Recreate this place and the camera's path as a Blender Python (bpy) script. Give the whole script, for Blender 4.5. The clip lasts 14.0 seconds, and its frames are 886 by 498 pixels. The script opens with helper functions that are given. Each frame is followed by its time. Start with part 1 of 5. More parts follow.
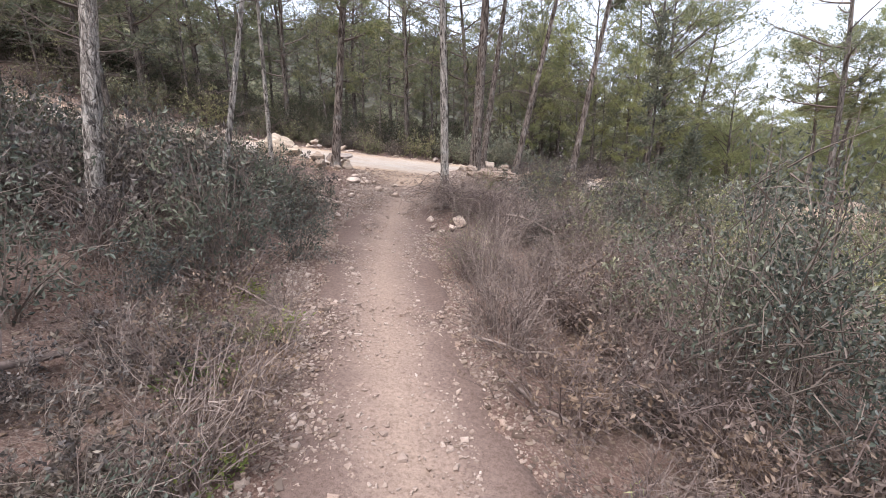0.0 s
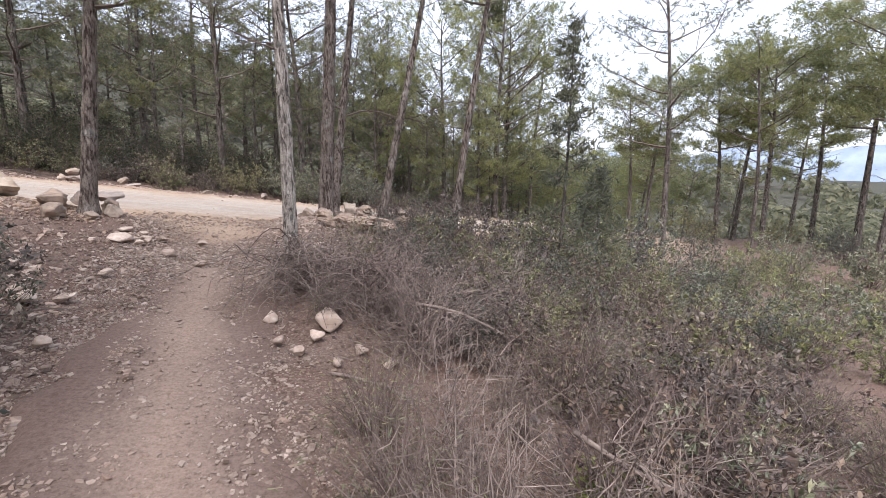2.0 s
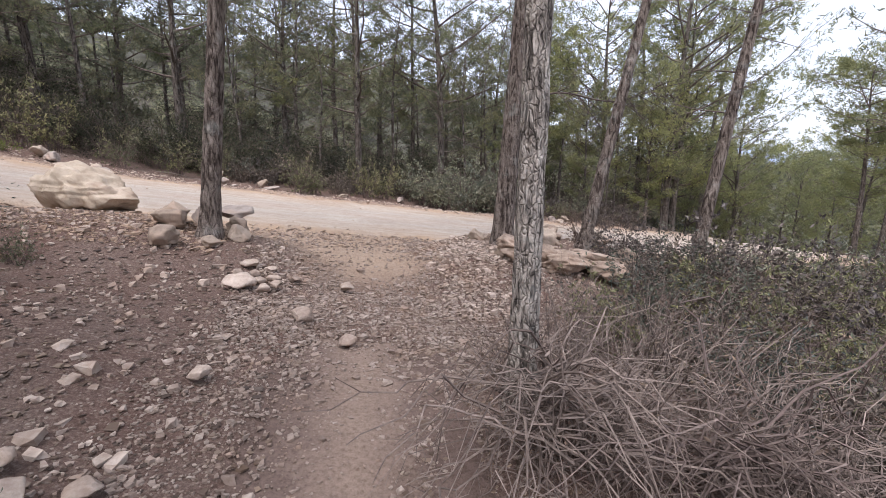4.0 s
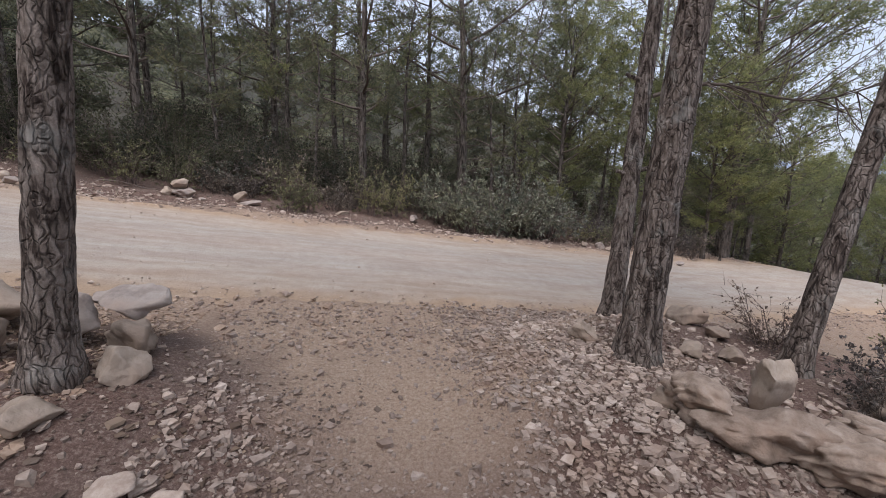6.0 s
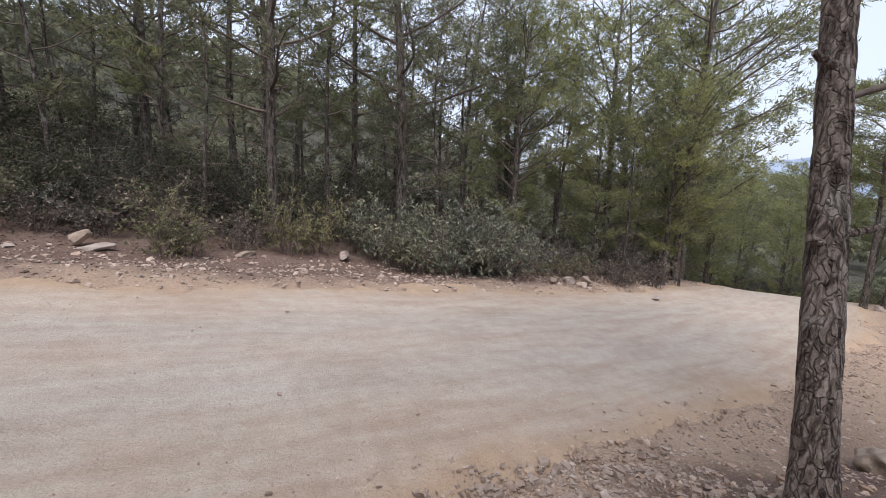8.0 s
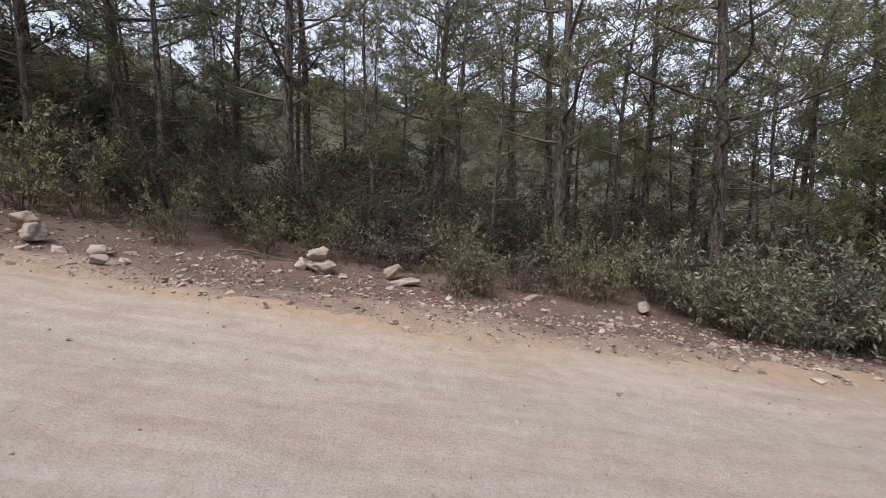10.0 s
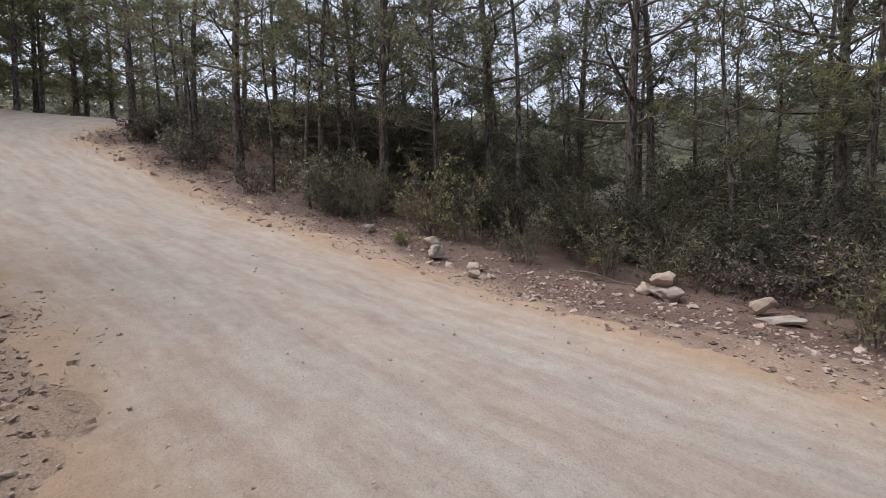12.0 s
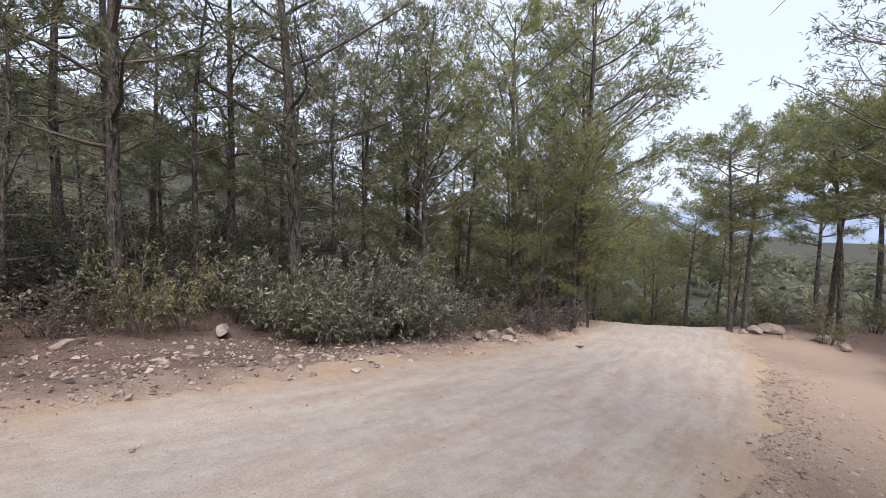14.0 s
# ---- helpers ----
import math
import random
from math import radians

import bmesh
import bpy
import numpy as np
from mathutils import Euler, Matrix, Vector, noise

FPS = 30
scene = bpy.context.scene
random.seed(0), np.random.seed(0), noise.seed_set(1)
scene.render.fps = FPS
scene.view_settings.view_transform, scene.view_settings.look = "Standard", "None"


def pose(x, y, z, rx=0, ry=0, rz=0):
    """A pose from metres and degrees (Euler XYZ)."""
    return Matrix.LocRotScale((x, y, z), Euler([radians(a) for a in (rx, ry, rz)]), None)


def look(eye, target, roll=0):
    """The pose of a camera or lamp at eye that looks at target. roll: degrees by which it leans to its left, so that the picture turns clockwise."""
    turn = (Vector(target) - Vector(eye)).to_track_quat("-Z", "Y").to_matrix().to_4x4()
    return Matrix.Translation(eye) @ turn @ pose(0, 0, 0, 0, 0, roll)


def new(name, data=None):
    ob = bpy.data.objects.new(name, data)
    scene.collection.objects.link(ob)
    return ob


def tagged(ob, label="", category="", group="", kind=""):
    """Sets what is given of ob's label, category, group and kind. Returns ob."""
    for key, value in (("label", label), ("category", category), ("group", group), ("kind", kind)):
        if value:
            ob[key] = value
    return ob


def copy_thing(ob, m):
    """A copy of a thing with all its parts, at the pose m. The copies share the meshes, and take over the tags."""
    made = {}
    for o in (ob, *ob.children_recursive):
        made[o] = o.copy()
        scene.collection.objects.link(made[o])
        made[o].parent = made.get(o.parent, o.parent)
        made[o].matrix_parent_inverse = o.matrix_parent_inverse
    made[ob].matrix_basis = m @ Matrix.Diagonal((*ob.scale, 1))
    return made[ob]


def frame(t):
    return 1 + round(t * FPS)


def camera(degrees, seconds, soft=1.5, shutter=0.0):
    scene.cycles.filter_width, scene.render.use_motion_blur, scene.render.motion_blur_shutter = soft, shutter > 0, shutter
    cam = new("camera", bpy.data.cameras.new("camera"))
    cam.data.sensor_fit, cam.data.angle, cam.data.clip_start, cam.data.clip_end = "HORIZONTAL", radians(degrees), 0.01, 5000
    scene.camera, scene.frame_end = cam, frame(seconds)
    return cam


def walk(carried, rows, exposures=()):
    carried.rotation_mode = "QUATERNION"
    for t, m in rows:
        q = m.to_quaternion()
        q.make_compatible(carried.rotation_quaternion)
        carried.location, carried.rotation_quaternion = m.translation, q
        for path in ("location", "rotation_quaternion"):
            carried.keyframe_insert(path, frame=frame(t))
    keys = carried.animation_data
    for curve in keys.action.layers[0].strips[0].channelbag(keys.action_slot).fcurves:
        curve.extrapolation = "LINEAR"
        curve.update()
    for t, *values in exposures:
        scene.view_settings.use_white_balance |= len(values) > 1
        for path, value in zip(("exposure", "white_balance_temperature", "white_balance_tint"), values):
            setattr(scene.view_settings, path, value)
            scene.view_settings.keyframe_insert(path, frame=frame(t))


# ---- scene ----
cam = camera(90.4, 14.0, 0.72)
PATH = [
    (0, (0.045, -0.565, 1.601), (0.048, 1.369, 1.091), -0.8),
    (0.5, (0.078, 0.221, 1.612), (0.308, 2.17, 1.225), -0.1),
    (1, (0.005, 0.99, 1.585), (0.46, 2.911, 1.265), -0.3),
    (1.5, (-0.01, 1.738, 1.547), (0.663, 3.592, 1.215), 0.2),
    (2, (-0.112, 2.55, 1.579), (0.617, 4.374, 1.203), 0.4),
    (2.5, (-0.175, 3.307, 1.581), (0.586, 5.118, 1.201), 0.4),
    (3, (-0.302, 4.031, 1.625), (0.388, 5.869, 1.241), 0.2),
    (3.5, (-0.493, 4.719, 1.656), (-0.095, 6.641, 1.274), -0.8),
    (3.7, (-0.54, 4.993, 1.649), (-0.238, 6.933, 1.263), -0.4),
    (5.8, (-0.97, 8.066, 1.932), (-0.818, 10.018, 1.526), 1.2),
    (6, (-0.94, 8.299, 1.946), (-0.677, 10.242, 1.55), 1.6),
    (6.5, (-0.85, 8.948, 1.997), (-0.385, 10.858, 1.619), 1.6),
    (7, (-0.97, 9.629, 2.06), (-0.43, 11.516, 1.687), 1.6),
    (7.5, (-1.06, 10.209, 2.11), (-0.45, 12.073, 1.728), 1.8),
    (8, (-1.14, 10.835, 2.15), (-0.50, 12.697, 1.805), 1.9),
    (8.2, (-1.17, 11.054, 2.16), (-0.52, 12.913, 1.829), 1.9),
    (10.3, (-2.045, 12.149, 2.109), (-3.034, 13.879, 1.946), -0.6),
    (10.5, (-2.101, 12.168, 2.073), (-3.498, 13.596, 1.962), -1.5),
    (11, (-2.084, 12.139, 2.038), (-3.888, 13.002, 2.034), -2.1),
    (11.5, (-2.09, 12.13, 2.059), (-3.922, 12.934, 2.066), -1.5),
    (12, (-2.026, 12.126, 2.072), (-3.642, 13.302, 1.989), -1.4),
    (12.5, (-1.794, 12.03, 2.122), (-2.238, 13.967, 1.902), 0.2),
    (13, (-1.447, 12.112, 2.121), (-0.994, 14.046, 1.882), 0.3),
    (13.5, (-1.23, 12.197, 2.122), (-0.432, 14.023, 1.948), 0.2),
    (14, (-1.101, 12.219, 2.128), (0.01, 13.878, 2.004), 0.5),
]
walk(cam, [(t, look(eye, target, roll)) for t, eye, target, roll in PATH],
     [(0.0, 1.34, 6420, 13), (1.0, 1.22, 6420, 13), (3.0, 1.16, 6400, 14), (3.5, 1.12, 6400, 14), (6.0, 0.46, 6300, 13), (8.2, 0.68, 6380, 12), (10.3, 0.62, 6500, 12), (12.0, 0.52, 6500, 12), (12.5, 0.74, 6450, 13), (13.0, 0.82, 6450, 12), (14.0, 0.76, 6360, 13)])

# ---- light: a bright overcast sky with a veiled sun ----
world = bpy.data.worlds.new("sky")
scene.world = world
world.use_nodes = True
wn, wl = world.node_tree.nodes, world.node_tree.links
sky = wn.new("ShaderNodeTexSky")
sky.sky_type = "NISHITA"
sky.sun_disc = False
sky.sun_elevation = radians(48)
sky.sun_rotation = radians(200)
sky.dust_density = 3.0
sky.ozone_density = 1.0
cloud = wn.new("ShaderNodeMix")
cloud.data_type = "RGBA"
cloud.inputs[0].default_value = 0.75
cloud.inputs[7].default_value = (6.0, 6.6, 7.7, 1)
wl.new(sky.outputs[0], cloud.inputs[6])
wl.new(cloud.outputs[2], wn["Background"].inputs[0])
wn["Background"].inputs[1].default_value = 0.105
sun_data = bpy.data.lights.new("sun", "SUN")
sun_data.energy, sun_data.angle, sun_data.color = 2.6, radians(45), (1.0, 0.98, 0.965)
sun = new("sun", sun_data)
sun.matrix_world = look((-3, -6, 12), (0, 0, 0))


# ---- shared helpers ----


def ramp(x, a, b):
    t = np.clip((np.asarray(x, float) - a) / (b - a), 0, 1)
    return t * t * (3 - 2 * t)


def vnoise(x, y, scale, seed=0):
    """Smooth lattice noise in -1..1."""
    x, y = np.asarray(x, float) / scale, np.asarray(y, float) / scale
    xi, yi = np.floor(x).astype(np.int64), np.floor(y).astype(np.int64)
    fx, fy = x - xi, y - yi
    fx, fy = fx * fx * (3 - 2 * fx), fy * fy * (3 - 2 * fy)

    def h(a, b):
        n = (a * 374761393 + b * 668265263 + seed * 974634777) & 0xFFFFFFFF
        n = ((n ^ (n >> 13)) * 1274126177) & 0xFFFFFFFF
        return ((n ^ (n >> 16)) & 0xFFFF) / 32767.5 - 1

    a = h(xi, yi) * (1 - fx) + h(xi + 1, yi) * fx
    b = h(xi, yi + 1) * (1 - fx) + h(xi + 1, yi + 1) * fx
    return a * (1 - fy) + b * fy


XS = np.arange(-2000, 2000, 0.5)
SLOPE = 0.15 + 0.10 * ramp(-XS, 5, 9) + 0.13 * ramp(-XS, 10, 14) - 0.34 * ramp(-XS, 20, 27) - 0.10 * ramp(XS, 11, 22) - 0.05 * ramp(XS, 60, 140)
FALL = np.cumsum(SLOPE) * 0.5
FALL -= np.interp(0, XS, FALL)

ROAD = np.array([(-31, 34), (-29, 24), (-26.5, 16.5), (-23, 11.5), (-19, 9.4), (-14, 11.0), (-8, 13.2), (-5, 13.85), (-1, 14.75), (2, 15.5),
                 (5, 16.4), (9, 17.95), (13, 19.8), (16, 21.5), (20, 24.5), (24, 29), (27, 36)], float)
PATHWAY = np.array([(0.5, -9), (0.3, -4), (0.05, 0), (-0.15, 1.4), (-0.33, 2.2), (-0.6, 4), (-0.75, 6), (-0.8, 8), (-0.75, 10), (-0.65, 12.2)], float)


def spline(pts, step):
    """Points at even steps along a smooth line through pts."""
    p = np.vstack([2 * pts[0] - pts[1], pts, 2 * pts[-1] - pts[-2]])
    out = []
    for i in range(1, len(p) - 2):
        t = np.linspace(0, 1, 40, endpoint=False)[:, None]
        a, b, c, d = p[i - 1], p[i], p[i + 1], p[i + 2]
        out.append(0.5 * (2 * b + (c - a) * t + (2 * a - 5 * b + 4 * c - d) * t ** 2 + (3 * b - a - 3 * c + d) * t ** 3))
    out = np.vstack(out + [pts[-1:]])
    s = np.r_[0, np.cumsum(np.linalg.norm(np.diff(out, axis=0), axis=1))]
    q = np.arange(0, s[-1], step)
    return np.stack([np.interp(q, s, out[:, k]) for k in range(out.shape[1])], 1)


ROAD_LINE = spline(ROAD, 0.25)
PATH_LINE = spline(PATHWAY, 0.1)


def off_line(x, y, line):
    """Distance to a line in the plan (coarse)."""
    x, y = np.atleast_1d(x), np.atleast_1d(y)
    L = line[::2]
    out = [np.sqrt(((x[k:k + 8000, None] - L[None, :, 0]) ** 2 + (y[k:k + 8000, None] - L[None, :, 1]) ** 2).min(1)) for k in range(0, len(x), 8000)]
    return np.concatenate(out)


def off_side(x, y):
    """Rough signed distance north of the road's middle line."""
    return (np.asarray(y, float) - (15.0 + 0.27 * np.clip(np.asarray(x, float), -20, 16))) * 0.965


def mound(x, y, cx, cy, rx, ry, h, power=2):
    return h * np.exp(-(((x - cx) / rx) ** 2 + ((y - cy) / ry) ** 2) ** (power / 2))


def height(x, y):
    """The lie of the land."""
    x, y = np.asarray(x, float), np.asarray(y, float)
    z = 0.35 + 0.03 * (np.clip(y, -30, 24) - 14) - np.interp(x, XS, FALL)
    z = z + mound(x, y, 2.0, 10.9, 2.2, 1.75, 0.57, 4)
    z = z + mound(x, y, -3.4, 10.6, 1.6, 1.1, 0.24, 4) + mound(x, y, -6.5, 9.9, 2.6, 1.1, 0.2, 4)
    z = z + mound(x, y, 0.55, 7.6, 0.75, 1.3, 0.2, 4)
    z = z + 0.18 * ramp(-x, 1.6, 3.2) * (1 - ramp(y, 7, 10)) - 0.25 * ramp(x, 0.9, 3.5) * (1 - ramp(y, 6, 10))
    z = z - mound(x, y, 0.85, 10.95, 0.6, 0.6, 0.12, 4)
    north = off_side(x, y)
    z = z - 0.2 * ramp(north, 2.2, 4.0) * (1 - ramp(north, 9, 16)) * ramp(x, -9, -5) * (1 - ramp(x, 2, 5))
    z = z - 3.4 * ramp(y + 0.2 * x, 23.2, 33) * ramp(x, 7, 10.5)
    r = np.hypot(x, y - 12)
    west = ramp(-x + 0.5 * y, -10, 60)
    z = z - 3 * ramp(r, 24, 70) * (1 - west)
    z = z + 30 * ramp(r, 30, 190) * west + 10 * ramp(r, 60, 260) * ramp(y - 0.3 * x, 10, 60) * (1 - west)
    z = z - 26 * ramp(r, 60, 500) * ramp(x - 1.2 * y, -20, 150)
    return z


def relief(x, y):
    """Fine unevenness of the soil."""
    return 0.035 * vnoise(x, y, 0.9, 1) + 0.02 * vnoise(x, y, 0.33, 2) + 0.009 * vnoise(x, y, 0.13, 3)


class Build:
    """Collects triangles and quads into one mesh."""

    def __init__(self):
        self.v, self.t, self.q, self.n = [], [], [], 0

    def add(self, v, tris=None, quads=None):
        if tris is not None and len(tris):
            self.t.append(np.asarray(tris) + self.n)
        if quads is not None and len(quads):
            self.q.append(np.asarray(quads) + self.n)
        self.v.append(np.asarray(v, float))
        self.n += len(v)

    def mesh(self, name, mat, smooth=False):
        v = np.vstack(self.v)
        t = np.vstack(self.t) if self.t else np.zeros((0, 3), int)
        q = np.vstack(self.q) if self.q else np.zeros((0, 4), int)
        me = bpy.data.meshes.new(name)
        me.vertices.add(len(v))
        me.vertices.foreach_set("co", v.astype(np.float32).ravel())
        loops = np.r_[t.ravel(), q.ravel()]
        me.loops.add(len(loops))
        me.loops.foreach_set("vertex_index", loops.astype(np.int32))
        me.polygons.add(len(t) + len(q))
        start = np.r_[np.arange(len(t)) * 3, len(t) * 3 + np.arange(len(q)) * 4]
        me.polygons.foreach_set("loop_start", start.astype(np.int32))
        me.polygons.foreach_set("use_smooth", np.full(len(start), smooth))
        me.update(calc_edges=True)
        me.materials.append(mat)
        return me


def part(name, build, mat, parent, label="", smooth=False):
    ob = new(name, build.mesh(name, mat, smooth))
    ob.parent = parent
    return tagged(ob, label)


def tube(b, pts, rad, k=5, cap=False):
    """A round bar along pts."""
    pts, rad = np.asarray(pts, float), np.asarray(rad, float)
    n = len(pts)
    d = np.gradient(pts, axis=0)
    d /= np.linalg.norm(d, axis=1)[:, None] + 1e-9
    ref = np.where(np.abs(d[:, 2:3]) > 0.9, np.array([[1.0, 0, 0]]), np.array([[0, 0, 1.0]]))
    u = np.cross(d, ref)
    u /= np.linalg.norm(u, axis=1)[:, None] + 1e-9
    w = np.cross(d, u)
    a = np.arange(k) * 2 * np.pi / k
    v = pts[:, None] + rad[:, None, None] * (np.cos(a)[None, :, None] * u[:, None] + np.sin(a)[None, :, None] * w[:, None])
    i, j = np.meshgrid(np.arange(n - 1), np.arange(k), indexing="ij")
    p, q = i * k + j, i * k + (j + 1) % k
    b.add(v.reshape(-1, 3), quads=np.stack([p, q, q + k, p + k], -1).reshape(-1, 4))
    if cap:
        e = (n - 1) * k
        b.add(v[-1], tris=[(0, m, m + 1) for m in range(1, k - 1)])


def unit(v):
    return v / (np.linalg.norm(v, axis=-1, keepdims=True) + 1e-9)


# ---- materials ----
def material(name, rough=0.9):
    m = bpy.data.materials.new(name)
    m.use_nodes = True
    n = m.node_tree.nodes
    n["Principled BSDF"].inputs["Roughness"].default_value = rough
    n["Principled BSDF"].inputs["Specular IOR Level"].default_value = 0.25
    return m, n, m.node_tree.links, n["Principled BSDF"]


def ramp_node(n, l, src, stops):
    r = n.new("ShaderNodeValToRGB")
    e = r.color_ramp.elements
    while len(e) < len(stops):
        e.new(0.5)
    for k, (p, c) in enumerate(stops):
        e[k].position = p
        e[k].color = (*c, 1)
    l.new(src, r.inputs[0])
    return r.outputs[0]


def noise_node(n, l, vec, scale, detail=4, rough=0.6):
    t = n.new("ShaderNodeTexNoise")
    t.inputs["Scale"].default_value = scale
    t.inputs["Detail"].default_value = detail
    t.inputs["Roughness"].default_value = rough
    if vec is not None:
        l.new(vec, t.inputs["Vector"])
    return t.outputs["Fac"]


def mix_node(n, l, fac, a, b, kind="MIX"):
    m = n.new("ShaderNodeMix")
    m.data_type, m.blend_type = "RGBA", kind
    for sock, v in ((m.inputs[0], fac), (m.inputs[6], a), (m.inputs[7], b)):
        if isinstance(v, (int, float)):
            sock.default_value = v
        elif isinstance(v, tuple):
            sock.default_value = (*v, 1)
        else:
            l.new(v, sock)
    return m.outputs[2]


def bump_node(n, l, p, h, strength, dist):
    b = n.new("ShaderNodeBump")
    b.inputs["Strength"].default_value, b.inputs["Distance"].default_value = strength, dist
    l.new(h, b.inputs["Height"])
    l.new(b.outputs[0], p.inputs["Normal"])


def position(n):
    return n.new("ShaderNodeNewGeometry").outputs["Position"]


def soil_material():
    m, n, l, p = material("soil", 0.95)
    pos = position(n)
    fine = ramp_node(n, l, noise_node(n, l, pos, 55, 5, 0.75), [(0.34, (0.048, 0.031, 0.026)), (0.5, (0.13, 0.086, 0.071)), (0.66, (0.33, 0.262, 0.225))])
    big = ramp_node(n, l, noise_node(n, l, pos, 1.3, 4), [(0.35, (0.185, 0.102, 0.078)), (0.65, (0.225, 0.158, 0.13))])
    c = mix_node(n, l, 0.42, fine, big)
    vor = n.new("ShaderNodeTexVoronoi")
    vor.inputs["Scale"].default_value = 26
    l.new(pos, vor.inputs["Vector"])
    litter = ramp_node(n, l, vor.outputs["Distance"], [(0.16, (1, 1, 1)), (0.24, (0, 0, 0))])
    spot = ramp_node(n, l, noise_node(n, l, pos, 2.2, 3), [(0.45, (0, 0, 0)), (0.62, (0.7, 0.7, 0.7))])
    k = mix_node(n, l, 1.0, litter, spot, "MULTIPLY")
    c = mix_node(n, l, k, c, (0.40, 0.33, 0.28))
    du = n.new("ShaderNodeAttribute")
    du.attribute_name = "dust"
    tan = ramp_node(n, l, noise_node(n, l, pos, 48, 5, 0.8), [(0.32, (0.25, 0.17, 0.122)), (0.5, (0.40, 0.288, 0.212)), (0.7, (0.53, 0.425, 0.34))])
    c = mix_node(n, l, du.outputs["Fac"], c, tan)
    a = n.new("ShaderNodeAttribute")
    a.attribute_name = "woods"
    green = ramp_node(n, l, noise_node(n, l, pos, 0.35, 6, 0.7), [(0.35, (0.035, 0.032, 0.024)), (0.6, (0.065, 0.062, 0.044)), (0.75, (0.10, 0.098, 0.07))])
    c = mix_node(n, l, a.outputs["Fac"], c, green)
    l.new(c, p.inputs["Base Color"])
    bump_node(n, l, p, noise_node(n, l, pos, 38, 6, 0.7), 0.9, 0.035)
    return m


def road_material():
    m, n, l, p = material("road_dust", 0.93)
    uv = n.new("ShaderNodeUVMap").outputs[0]
    sep = n.new("ShaderNodeSeparateXYZ")
    l.new(uv, sep.inputs[0])
    st = n.new("ShaderNodeMapping")
    l.new(uv, st.inputs["Vector"])
    st.inputs["Scale"].default_value = (7.0, 0.5, 1)
    streak = noise_node(n, l, st.outputs[0], 1.6, 5, 0.65)
    pos = position(n)
    grain = noise_node(n, l, pos, 60, 4, 0.8)
    ab = n.new("ShaderNodeMath")
    ab.operation = "ABSOLUTE"
    l.new(sep.outputs[0], ab.inputs[0])
    wob = n.new("ShaderNodeMath")
    wob.operation = "MULTIPLY_ADD"
    l.new(noise_node(n, l, pos, 0.9, 3), wob.inputs[0])
    wob.inputs[1].default_value = 0.42
    l.new(ab.outputs[0], wob.inputs[2])
    across = ramp_node(n, l, wob.outputs[0], [(0.1, (0.42, 0.335, 0.275)), (0.45, (0.385, 0.343, 0.304)), (0.75, (0.42, 0.335, 0.265)), (0.98, (0.40, 0.29, 0.205))])
    dust = ramp_node(n, l, streak, [(0.36, (0.315, 0.24, 0.195)), (0.5, (0.40, 0.335, 0.288)), (0.64, (0.46, 0.413, 0.368))])
    edge = ramp_node(n, l, wob.outputs[0], [(0.85, (0.5, 0.5, 0.5)), (1.05, (0, 0, 0))])
    c = mix_node(n, l, edge, across, dust)
    clod = ramp_node(n, l, noise_node(n, l, pos, 7, 5, 0.7), [(0.35, (0.9, 0.88, 0.86)), (0.6, (1.05, 1.05, 1.05))])
    c = mix_node(n, l, 0.8, c, clod, "MULTIPLY")
    speck = ramp_node(n, l, grain, [(0.3, (0.72, 0.68, 0.66)), (0.48, (1, 1, 1)), (0.7, (1.08, 1.07, 1.06))])
    c = mix_node(n, l, 1.0, c, speck, "MULTIPLY")
    l.new(c, p.inputs["Base Color"])
    h = mix_node(n, l, 0.5, noise_node(n, l, pos, 45, 6, 0.75), streak)
    bump_node(n, l, p, h, 0.8, 0.035)
    return m


def path_material():
    m, n, l, p = material("path_dirt", 0.95)
    uv = n.new("ShaderNodeUVMap").outputs[0]
    sep = n.new("ShaderNodeSeparateXYZ")
    l.new(uv, sep.inputs[0])
    pos = position(n)
    wob = n.new("ShaderNodeMath")
    wob.operation = "MULTIPLY_ADD"
    ab = n.new("ShaderNodeMath")
    ab.operation = "ABSOLUTE"
    l.new(sep.outputs[0], ab.inputs[0])
    l.new(noise_node(n, l, pos, 3.2, 6, 0.7), wob.inputs[0])
    wob.inputs[1].default_value = 0.62
    l.new(ab.outputs[0], wob.inputs[2])
    core = ramp_node(n, l, wob.outputs[0], [(0.3, (0.268, 0.196, 0.156)), (0.55, (0.225, 0.162, 0.132)), (0.72, (0.17, 0.12, 0.1)), (0.95, (0.14, 0.096, 0.08))])
    grit = ramp_node(n, l, noise_node(n, l, pos, 42, 5, 0.8), [(0.3, (0.55, 0.5, 0.47)), (0.5, (1, 1, 1)), (0.7, (1.3, 1.3, 1.3))])
    c = mix_node(n, l, 1.0, core, grit, "MULTIPLY")
    l.new(c, p.inputs["Base Color"])
    bump_node(n, l, p, noise_node(n, l, pos, 36, 6, 0.75), 0.6, 0.025)
    return m


